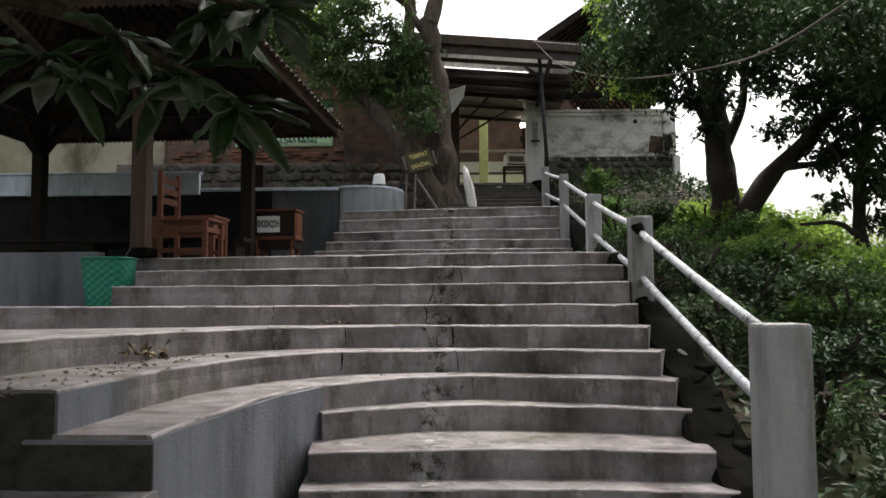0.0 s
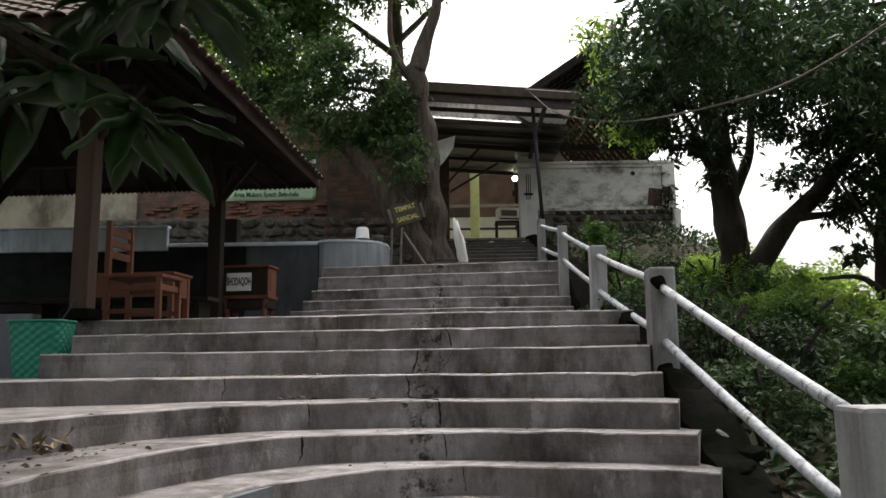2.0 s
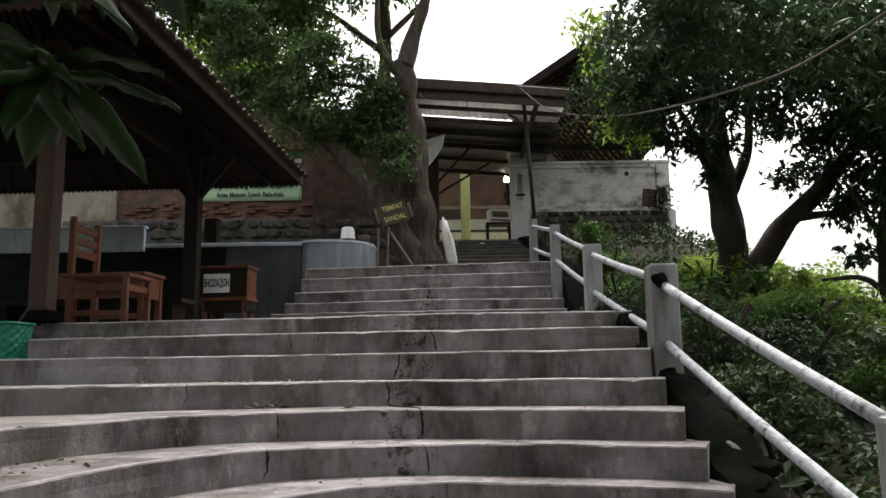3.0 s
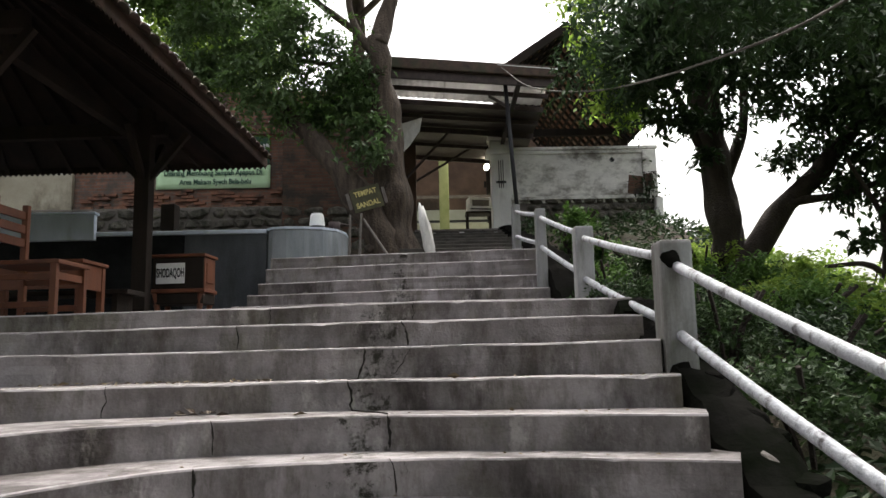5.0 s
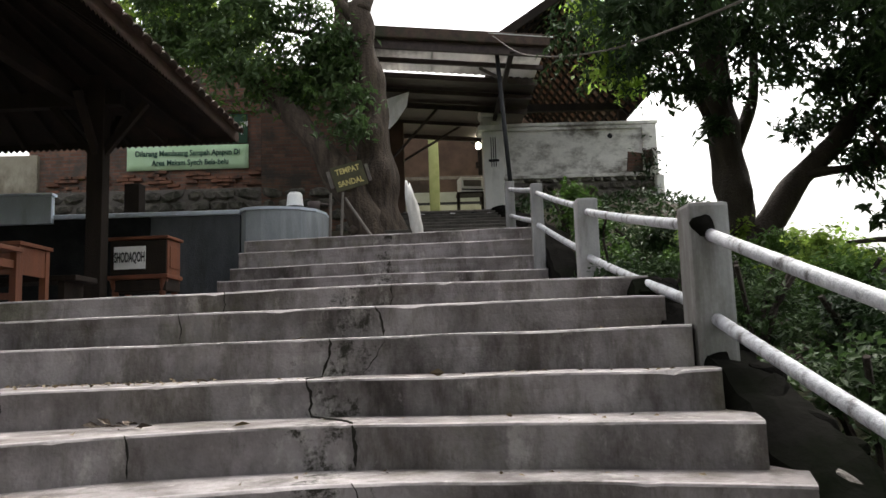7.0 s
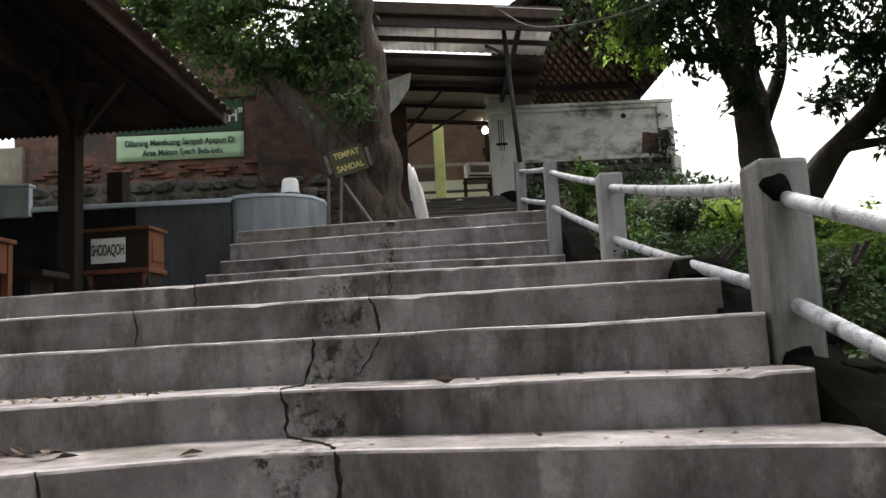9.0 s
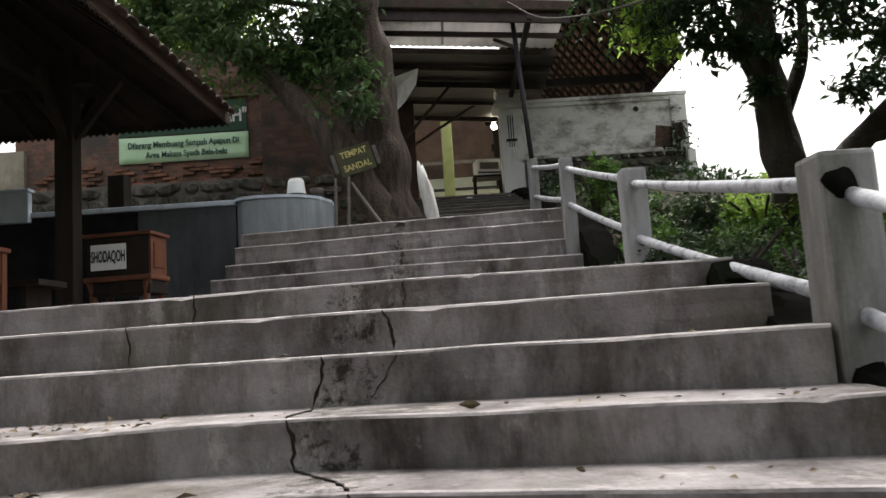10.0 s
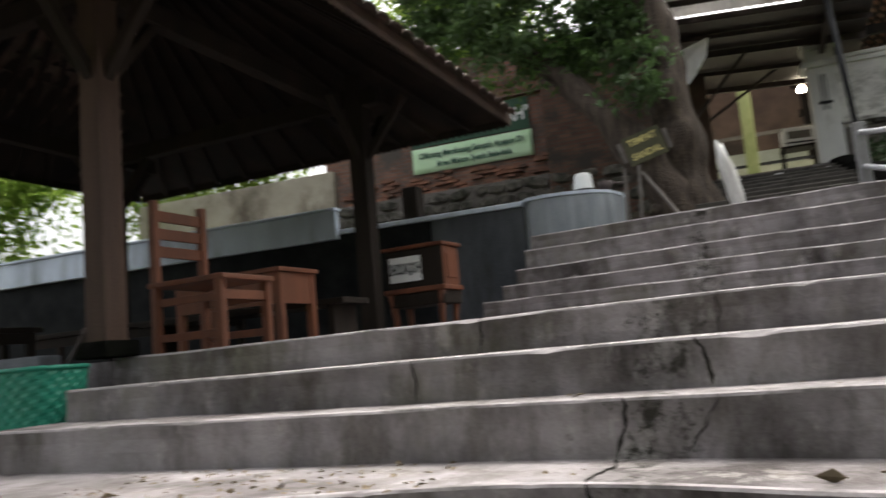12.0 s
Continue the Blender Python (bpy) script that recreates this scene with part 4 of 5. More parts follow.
def rubble(parent, x0, x1, z0, z1, y, seed, size=0.24):
    r = random.Random(seed)
    shapes = []
    for k in range(6):
        bm = bmesh.new()
        bmesh.ops.create_icosphere(bm, subdivisions=1, radius=0.5)
        for v in bm.verts:
            v.co *= 1 + r.uniform(-0.3, 0.22)
            v.co = Vector((max(-0.42, min(0.42, v.co.x)), max(-0.4, min(0.4, v.co.y)), max(-0.42, min(0.42, v.co.z))))
        me = bpy.data.meshes.new("stone")
        bm.to_mesh(me)
        bm.free()
        me.materials.append(STONE)
        shapes.append(me)
    z = z0
    while z < z1:
        h = size * r.uniform(0.65, 1.0)
        x = x0 + r.uniform(0, size * 0.5)
        while x < x1:
            w = size * r.uniform(0.8, 1.7)
            ob = new("stone", r.choice(shapes))
            ob.parent = parent
            ob.matrix_basis = pose(x + w / 2, y, z + h / 2, 0, r.uniform(-14, 14), 0) @ Matrix.Diagonal((w * 1.12, 0.2, h * 1.15, 1))
            x += w
        z += h * 0.95


rubble(rub, -6.5, 0.1, 3.5, 4.6, 16.62, 3, 0.3)

banner = thing("banner", (-3.45, 17.2, 5.01), 0, "pale green printed vinyl banner hung on the brick wall", "banner")
bv, bf = [], []
for i in range(25):
    for j in range(5):
        bv.append((-1.12 + 2.24 * i / 24, -0.012 + 0.012 * noise.noise(Vector((i * 0.3, j * 0.4, 1))), 0.46 * j / 4))
for i in range(24):
    for j in range(4):
        bf.append((i * 5 + j, i * 5 + 5 + j, i * 5 + 6 + j, i * 5 + 1 + j))
cloth = from_arrays("cloth", bv, bf, BANNER, banner, True)
cloth.modifiers.new("thick", "SOLIDIFY").thickness = 0.004
words("lettering", "Dilarang Membuang Sampah Apapun Di", 0.145, BANNER_INK, banner, (0, -0.034, 0.31), (90, 0, 0), 0.002, 0.83)
words("lettering", "Area Makam Syech Bela-belu", 0.145, BANNER_INK, banner, (0.05, -0.034, 0.13), (90, 0, 0), 0.002, 0.83)
top_b = thing("dark_banner", (-3.45, 17.2, 5.49), 0, "dark green banner with pale capitals above the pale one", "banner")
part("cloth", box((0, -0.01, 0.28), (2.2, 0.012, 0.56), 0.003), BANNER_DARK, top_b)
words("lettering", 'ARAH"', 0.33, WHITE, top_b, (0.74, -0.022, 0.27), (90, 0, 0), 0.002, 0.75)

# ---- gate ----
gate = thing("gate_wall", (-0.13, 0.85, 0.02), 0, "old white plaster boundary wall with stained panel over rubble", "wall", kind="structure")
part("plaster_body", box((4.33, 18.05, 5.5), (3.24, 0.28, 1.2), 0.012), WHITE_WALL, gate)
part("cap", box((4.33, 18.05, 6.12), (3.3, 0.36, 0.07), 0.012), WHITE_WALL, gate)
part("moulding", box((4.33, 17.9, 6.02), (3.22, 0.06, 0.06), 0.01), WHITE_WALL, gate)
part("end_pilaster", box((5.78, 17.88, 5.5), (0.3, 0.1, 1.1), 0.012), WHITE_WALL, gate)
part("lower_ledge", box((4.28, 17.89, 5.0), (3.14, 0.1, 0.07), 0.012), WHITE_WALL, gate)
part("stone_core", box((4.33, 18.08, 3.7), (3.19, 0.3, 2.45), 0.02), MORTAR, gate)
part("end_buttress", box((5.92, 17.9, 4.55), (0.16, 0.34, 0.8), 0.02), PILLAR, gate)
part("broken_plaster", box((5.47, 17.905, 5.27), (0.34, 0.02, 0.42), 0.008, pose(0, 0, 0, 0, 7, 0)), BRICK_DARK, gate, "patch of bare brick where plaster fell off")
part("broken_plaster", box((5.74, 17.825, 5.33), (0.2, 0.02, 0.36), 0.008, pose(0, 0, 0, 0, -9, 0)), BRICK_DARK, gate)
part("drain_hole", tube([(4.97, 17.9, 5.85), (4.97, 17.93, 5.85)], [0.055, 0.05], 14, None, 0.4), BLACK, gate, "dark round hole in the plaster")
rubble(gate, 3.0, 5.85, 3.7, 4.9, 17.93, 8, 0.21)


def gate_pillar(x):
    g = thing("gate_pillar", (x, 18.93, 4.08), 0, "white plastered gate pillar with a stepped cap", "pillar", "pillars of the gate")
    part("shaft", box((0, 0, 0.98), (0.42, 0.4, 1.96), 0.014), PILLAR, g)
    part("plinth", box((0, 0, 0.1), (0.5, 0.48, 0.22), 0.014), PILLAR, g)
    part("collar", box((0, 0, 2.0), (0.62, 0.58, 0.12), 0.03), PILLAR, g)
    part("neck", box((0, 0, 2.15), (0.46, 0.44, 0.2), 0.03), PILLAR, g)
    part("cap", box((0, 0, 2.36), (0.54, 0.5, 0.22), 0.08), PILLAR, g)
    part("cap_top", box((0, 0, 2.56), (0.3, 0.28, 0.2), 0.06), PILLAR, g)
    part("finial", tube([(0, 0, 2.64), (0, 0, 2.7), (0, 0, 2.76)], [0.07, 0.08, 0.01], 12), PILLAR, g, "", True)
    for dx in (-0.045, 0.0, 0.045):
        part("slot", box((dx, -0.202, 1.5), (0.018, 0.012, 0.62), 0.002), BLACK, g)
    part("slot_bar", box((0, -0.206, 1.32), (0.22, 0.012, 0.05), 0.002), BLACK, g)
    return g


gate_pillar(2.385)
tagged(mesh_ob("wall_gate_left", box((0.36, 18.9, 5.2), (0.34, 0.3, 2.2), 0.02), BROWN), "brown stained gate jamb behind the tree", "wall", kind="structure")
sill = tagged(mesh_ob("gate_sill", box((1.38, 18.75, 4.28), (1.8, 0.3, 0.16), 0.015), CONCRETE), "worn concrete sill across the gate", "sill", kind="structure")
rngg = np.random.default_rng(9)
for k in range(7):
    s = thing("sandal", (0.75 + 0.22 * k + rngg.uniform(-0.05, 0.05), 17.25 + rngg.uniform(-0.1, 0.1), 4.022), rngg.uniform(0, 180), "dark rubber sandal lying on the gate steps", "sandal", "sandals by the gate")
    part("sole", box((0, 0, 0.012), (0.09, 0.24, 0.024), 0.01), BLACK if k % 3 else WHITE, s)
    part("strap", tube(curved([(-0.04, 0.03, 0.02), (0, 0.05, 0.06), (0.04, 0.03, 0.02)], 4), [0.009] * 9, 6), STEEL, s)

# inside the gate
tagged(mesh_ob("floor_inner", box((1.2, 22.15, 4.2), (6.4, 6.6, 0.3), 0.01), INNER), "pale tiled floor behind the gate", "floor", kind="structure")
tagged(mesh_ob("wall_inner", box((1.2, 25.35, 5.1), (6.4, 0.2, 2.0), 0.01), INNER), "pale green lower wall at the back of the hall", "wall", kind="structure")
tagged(mesh_ob("wall_inner_upper", box((1.2, 25.37, 7.3), (6.4, 0.2, 2.4), 0.01), BROWN), "dark timber upper wall of the hall", "wall", kind="structure")
tagged(mesh_ob("wall_inner_side", box((-1.1, 22.15, 6.1), (0.2, 6.6, 4.4), 0.01), BROWN), "dark side wall of the hall", "wall", kind="structure")
col = thing("green_column", (1.19, 21.4, 4.35), 0, "pale green painted square column", "column")
part("shaft", box((0, 0, 1.5), (0.24, 0.24, 3.0), 0.012), GREEN_PAINT, col)
part("base", box((0, 0, 0.06), (0.3, 0.3, 0.12), 0.012), GREEN_PAINT, col)
bar = thing("inner_railing", (1.2, 22.8, 4.35), 0, "grey wooden rail across the hall", "railing")
part("top_bar", box((0, 0, 1.62), (5.0, 0.06, 0.08), 0.006), MORTAR, bar)
part("mid_bar", box((0, 0, 0.95), (5.0, 0.06, 0.06), 0.006), BLACK, bar)
part("panel", box((0, 0.03, 0.45), (5.0, 0.04, 0.88), 0.006), INNER, bar)
tab = thing("table", (1.95, 19.9, 4.35), 0, "small dark wooden table inside the gate", "table")
part("tabletop", box((0, 0, 0.58), (0.62, 0.5, 0.04), 0.006), WOOD_DARK, tab)
for sx in (-1, 1):
    for sy in (-1, 1):
        part("leg", box((sx * 0.27, sy * 0.2, 0.28), (0.05, 0.05, 0.56), 0.004), WOOD_DARK, tab)
cash = thing("glass_box", (1.95, 19.9, 4.95), 12, "white framed donation box on the table", "box")
part("body", box((0, 0, 0.17), (0.5, 0.36, 0.34), 0.012), WHITE, cash)
part("label_plate", box((0, -0.185, 0.2), (0.4, 0.008, 0.14), 0.002), MORTAR, cash)
part("stripe", box((0, -0.186, 0.06), (0.49, 0.01, 0.03), 0.002), BLACK, cash)
lamp = thing("lamp", (2.27, 21.2, 6.38), 0, "lit warm bulb hanging inside the gate", "lamp")
part("bulb", tube([(0, 0, -0.08), (0, 0, -0.06), (0, 0, 0), (0, 0, 0.05), (0, 0, 0.08)], [0.02, 0.055, 0.07, 0.045, 0.02], 14), GLOW, lamp, "glowing bulb", True)
part("holder", tube([(0, 0, 0.08), (0, 0, 0.16)], [0.03, 0.03], 10), WHITE, lamp)
part("wire", tube([(0, 0, 0.16), (0.02, 0, 0.9)], [0.003, 0.003], 6), BLACK, lamp)
bl = bpy.data.lights.new("bulb_light", "POINT")
bl.energy, bl.color, bl.shadow_soft_size = 16, (1, 0.88, 0.68), 0.07
blo = new("bulb_light", bl)
blo.location = (2.27, 20.95, 6.22)

# canopy over the last steps
can = thing("canopy", (0, 0, 0), 0, "steel canopy with pale translucent sheets above the gate steps", "canopy")
CY0, CY1, CZ0, CZ1 = 15.55, 20.4, 7.06, 6.75


def cz(y):
    return CZ0 + (CZ1 - CZ0) * (y - CY0) / (CY1 - CY0)


LEAN = Matrix.Translation((1.12, 16.0, 6.74)) @ Matrix.Rotation(radians(4.6), 4, "Y") @ Matrix.Translation((-1.27, -16.0, -7.08))


def roof_part(name, bm, material, label=""):
    ob = part(name, bm, material, can, label)
    ob.matrix_basis = LEAN
    return ob


for x0, x1, y0, y1 in ((-0.2, 1.3, 15.5, 16.95), (1.26, 3.2, 15.5, 16.95)):
    bv, bf = [], []
    n = 40
    for i in range(n + 1):
        x = x0 + (x1 - x0) * i / n
        for y in (y0, y1):
            bv.append((x, y, cz(y) + 0.05 + 0.012 * math.sin(i * 2.1)))
    for i in range(n):
        bf.append((i * 2, i * 2 + 2, i * 2 + 3, i * 2 + 1))
    sh = from_arrays("roof_sheet", bv, bf, SHEET, can, True)
    sh.matrix_basis = LEAN
    sh.modifiers.new("thick", "SOLIDIFY").thickness = 0.004
roof_part("roof_sheet", box((1.5, 18.75, cz(18.75) + 0.03), (3.5, 3.5, 0.02), 0.003, pose(0, 0, 0, -3.6, 0, 0)), STEEL, "rusted opaque roof sheet")
for y, h in ((15.52, 0.2), (16.3, 0.08), (16.95, 0.1), (17.7, 0.08), (18.4, 0.12), (19.4, 0.08), (20.3, 0.1)):
    roof_part("purlin", box((1.5, y, cz(y) - h / 2), (3.5, 0.06, h), 0.005), STEEL)
roof_part("gutter", box((1.5, 15.44, 7.12), (3.5, 0.1, 0.2), 0.02), TILE, "rusty brown gutter")
for x in (0.1, 2.62):
    roof_part("side_beam", box((x, 17.9, cz(17.9) - 0.12), (0.08, 4.9, 0.1), 0.005, pose(0, 0, 0, -3.6, 0, 0)), STEEL)
post = part("pole", tube([(2.4, 15.72, 3.4), (2.21, 15.72, 6.66)], [0.038, 0.038], 12), BLACK, can, "thin black steel pole", True)
part("pole", tube([(0.12, 18.2, 4.0), (0.12, 18.2, 6.6)], [0.045, 0.045], 12), STEEL, can, "", True)
for a, b in (((2.24, 15.72, 6.1), (2.0, 16.6, 6.6)), ((0.15, 18.2, 5.2), (1.3, 18.4, 6.5)), ((0.15, 19.4, 5.4), (2.1, 19.6, 6.6))):
    part("strut", tube([a, b], [0.03, 0.03], 8), STEEL, can)
gs = thing("name_board", (1.12, 18.6, 6.66), 0, "dark board with faint lettering hung under the canopy", "sign")
part("board", box((0, 0, 0.1), (1.0, 0.03, 0.36), 0.005), BANNER_DARK, gs)
words("lettering", "MAKAM", 0.12, MORTAR, gs, (0, -0.017, 0.16), (90, 0, 0), 0.001, 1.3)
part("letter_bar", box((0, -0.018, 0.03), (0.7, 0.006, 0.05), 0.001), MORTAR, gs)
flag = thing("torn_sheet", (0.41, 17.0, 5.15), 8, "torn pale plastic sheet hanging beside the tree", "sheet")
bv = [(-0.42, 0, 0.95), (0.28, 0, 1.2), (0.22, -0.04, 0.9), (0.02, -0.05, 0.6), (-0.2, 0.0, 0.38), (-0.38, 0.03, 0.6)]
sh = from_arrays("cloth", bv, [(0, 5, 1), (5, 2, 1), (5, 3, 2), (5, 4, 3)], PILLAR, flag)
sh.modifiers.new("thick", "SOLIDIFY").thickness = 0.006

# large tiled roof behind the boundary wall, seen from below
CLAY = mat("clay_underside", (0.13, 0.065, 0.045), (0.24, 0.125, 0.085), 6, 0.9, 0.4, dark=(0.3, 0.25, 0.21))
hall = thing("hall_roof", (-0.19, 0.5, -0.1), 0, "large clay-tile roof on brown battens behind the wall", "roof")
RX0, RXM, RX1, RY0, RY1 = 2.55, 3.95, 5.5, 16.7, 24.0
RZ0, RZM, RZ1 = 7.45, 8.4, 6.45
for xa, za, xb, zb in ((RX0, RZ0, RXM, RZM), (RXM, RZM, RX1, RZ1)):
    L = math.hypot(xb - xa, zb - za)
    ang = math.degrees(math.atan2(zb - za, xb - xa))
    m = pose((xa + xb) / 2, (RY0 + RY1) / 2, (za + zb) / 2, 0, -ang, 0)
    ob = part("tile_deck", box((0, 0, 0.06), (L, RY1 - RY0, 0.03), 0.004), CLAY, hall)
    ob.matrix_basis = m
    nb = int(L / 0.19)
    for k in range(nb + 1):
        ob = part("batten", box((-L / 2 + k * L / nb, 0, 0.0), (0.055, RY1 - RY0, 0.07), 0), WOOD_DARK, hall)
        ob.matrix_basis = m
    nr = 18
    for k in range(nr + 1):
        ob = part("rafter", box((0, -(RY1 - RY0) / 2 + k * (RY1 - RY0) / nr, -0.03), (L, 0.06, 0.06), 0), WOOD_DARK, hall)
        ob.matrix_basis = m
    ob = part("barge_board", box((0, -(RY1 - RY0) / 2 - 0.02, 0.03), (L, 0.03, 0.16), 0.005), WOOD_DARK, hall)
    ob.matrix_basis = m
for x in (2.75, 5.4):
    for y in (18.6, 23.6):
        part("post", box((x, y, 5.2), (0.16, 0.16, 3.2 if x > 3 else 4.6), 0.008), WOOD_DARK, hall)
part("tie_beam", box((4.05, 18.6, 6.7), (2.9, 0.12, 0.16), 0.006), WOOD_DARK, hall)
part("tie_beam", box((4.05, 23.6, 6.7), (2.9, 0.12, 0.16), 0.006), WOOD_DARK, hall)

vine = thing("wall_vine", (5.55, 18.68, 5.2), 0, "dark straggly vine growing from the wall end", "vine")
rng_v = np.random.default_rng(61)
for k in range(5):
    a = rng_v.uniform(-0.3, 0.3)
    part("runner", tube(curved([(0, 0, -0.3), (a * 0.5, -0.04, 0.0), (a, -0.05, 0.35), (a * 1.4 + 0.1, -0.08, 0.2)], 4), [0.008] * 13, 5), BARK_DARK, vine)
leaf_cloud("foliage", [(rng_v.normal(0.05, 0.16), -0.07 + rng_v.uniform(-0.08, 0.03), rng_v.normal(-0.02, 0.22)) for _ in range(150)], 0.11, LEAF_DARK, vine, rng_v)
moss = thing("wall_creeper", (2.0, 8.3, 2.0), 0, "mossy weeds at the end of the steps", "weeds")
leaf_cloud("foliage", [(0.28 + rng_v.uniform(-0.06, 0.15), rng_v.uniform(0.0, 3.2), rng_v.uniform(0, 0.18)) for _ in range(700)], 0.07, LEAF_DARK, moss, rng_v)

# overhead cable
cab = thing("cable", (0, 0, 0), 0, "slack white cable strung from the canopy to a tree", "cable")
part("wire", tube(curved([(3.14, 15.4, 6.67), (2.05, 15.4, 6.77)], 6), [0.014] * 7, 6), WHITE, cab, "", True)
part("wire", tube(curved([(2.05, 15.4, 6.77), (2.15, 15.3, 6.65), (2.45, 13.8, 5.75), (2.9, 11.0, 4.7), (3.24, 8.0, 3.92), (3.3, 6.0, 3.55), (3.4, 3.5, 3.5)], 10), [0.011] * 61, 6), MORTAR, cab, "", True)


# ---- trees and shrubs ----
def limb(parent, name, pts, r0, r1, bark, n=6, seg=10, wob=0.35):
    p = curved(pts, n)
    rad = [r0 + (r1 - r0) * i / (len(p) - 1) for i in range(len(p))]
    return part(name, tube(p, rad, seg, None, wob), bark, parent, "", True)


def tree(name, label, at, trunk, limbs, bark, blobs, leaf, size, per, seed, long=2.2, spray=None):
    rng = np.random.default_rng(seed)
    t = thing(name, at, 0, label, "tree")
    limb(t, "trunk", trunk[0], trunk[1], trunk[2], bark, 10, 28, 0.5)
    for pts, r0, r1 in limbs:
        limb(t, "limb", pts, r0, r1, bark)
    c = clumps(rng, blobs, per)
    leaf_cloud("crown", c, size, leaf, t, rng, long)
    if spray:
        starts, ln, cnt, gap, sz, lm = spray
        leaf_cloud("spray", sprays(rng, starts, ln, cnt, gap), sz, lm, t, rng, 3.0, 0.5, 0.6)
    return t


rngt = random.Random(17)
# tree with the sandal sign, beside the gate steps
tree("gate_tree", "gnarled grey-barked tree with dense dark foliage beside the stairs", (0.2, 14.6, 2.98),
     ([(0.06, 0, -0.1), (0.04, 0, 0.6), (0.0, 0, 1.4), (-0.08, 0, 2.4), (-0.17, 0, 3.2), (-0.23, 0, 4.0)], 0.36, 0.15),
     [([(0.0, -0.1, 0.05), (-0.3, -0.25, 0.75), (-0.62, -0.3, 1.3), (-1.02, -0.3, 1.85), (-1.5, -0.3, 2.4), (-2.1, -0.3, 2.9)], 0.3, 0.1),
      ([(-0.2, 0, 3.65), (-0.5, 0.1, 4.0), (-0.72, 0.1, 4.6), (-0.7, 0, 5.6)], 0.1, 0.04),
      ([(-0.22, 0, 3.85), (-0.1, 0.1, 4.4), (0.15, 0.1, 5.2), (0.2, 0, 6.4)], 0.17, 0.06),
      ([(-0.2, 0, 3.0), (-0.9, -0.2, 3.4), (-1.8, -0.3, 3.5)], 0.07, 0.02),
      ([(0.3, -0.25, 0.0), (-0.3, -0.35, 0.35), (-0.55, -0.4, 0.05)], 0.09, 0.05),
      ([(0.05, -0.2, 0.0), (0.3, -0.3, 0.25), (0.5, -0.3, -0.1)], 0.14, 0.08)],
     BARK,
     [(-0.66 - 2.35 * u, -0.35 + 0.35 * math.sin(7 * u + 3 * v), 2.15 + 1.35 * u * 0.75 + 1.5 * v + 0.2 * math.sin(9 * u + 5 * v), 0.26 + 0.2 * abs(math.sin(13 * u + 11 * v))) for u in (-0.13, 0.0, 0.14, 0.3, 0.46, 0.62, 0.8, 1.0, 1.15) for v in (0.0, 0.22, 0.45, 0.7, 0.95)],
     LEAF_MID, 0.13, 1600, 11, 2.2, ([(-0.6 - 2.5 * rngt.random(), -0.45 + 0.3 * rngt.random(), 2.3 + 2.0 * rngt.random()) for _ in range(150)], 0.5, 7, 0.06, 0.13, LEAF))
canopy_top = tree("back_tree", "tall broadleaf tree with airy crown behind the gate tree", (-0.9, 17.8, 4.0),
     ([(0, 0, -0.2), (0.1, 0, 2.0), (0.3, -0.3, 4.2), (0.3, -0.6, 6.0)], 0.2, 0.1),
     [([(0.3, -0.4, 4.6), (1.2, -0.6, 5.4), (2.0, -0.7, 6.0)], 0.08, 0.02), ([(0.2, -0.3, 4.4), (-1.0, -0.6, 5.2), (-2.4, -0.6, 5.6)], 0.08, 0.02)],
     BARK, [(0.6, -1.5, 5.6, 0.9), (1.4, -1.6, 6.2, 0.9), (-0.4, -1.4, 5.5, 0.9), (-1.6, -1.2, 5.0, 1.0), (-2.8, -1.0, 4.6, 1.1), (0.2, -1.5, 6.8, 1.0), (2.0, -1.5, 6.9, 0.8), (-1.4, -1.3, 6.4, 1.2), (-3.2, -1, 5.9, 1.2), (-1.3, -1.2, 4.6, 0.8), (-2.2, -1.1, 5.5, 1.0), (-3.6, -1.0, 5.0, 1.0), (-4.4, -1.0, 5.6, 1.0)],
     LEAF, 0.15, 2000, 12)
for at_, blobs, sd in (((-5.5, 21, 3.8), [(0, 0, 4.5, 1.8), (1.6, -0.5, 5.2, 1.5), (-1.8, 0, 5, 1.7), (0.3, 0, 6.3, 1.7), (2.4, 0, 3.9, 1.3)], 21), ((-10.5, 20, 2.5), [(0, 0, 4.5, 2.0), (1.8, 0, 5.5, 1.7), (-1.8, 0, 3.4, 1.7), (1.0, 0, 3.0, 1.4), (-3.0, 0, 5.2, 1.8)], 22),
                       ((-13, 14.5, 1.0), [(0, 0, 3.6, 1.9), (1.5, 0.5, 4.8, 1.7), (-1.6, 0, 5, 1.8), (1.2, 1.5, 2.6, 1.3)], 23)):
    tree("hill_tree", "bright green leafy tree on the hill behind the pavilion", at_, ([(0, 0, -0.3), (0.1, 0, 2.2), (0, 0, 4.5)], 0.18, 0.07),
         [([(0.05, 0, 2.5), (1.0, 0, 3.8), (1.6, 0, 4.8)], 0.09, 0.02), ([(0.05, 0, 2.2), (-0.9, 0, 3.4), (-1.6, 0, 4.6)], 0.09, 0.02)], BARK, blobs, LEAF_LIGHT, 0.2, 1000, sd)

# big dark tree on the bank
rngs = np.random.default_rng(31)
BT = Vector((5.24, 13.4, 2.3))


def local(blobs):
    return [(x - BT.x, y - BT.y, z - BT.z, r) for x, y, z, r in blobs]


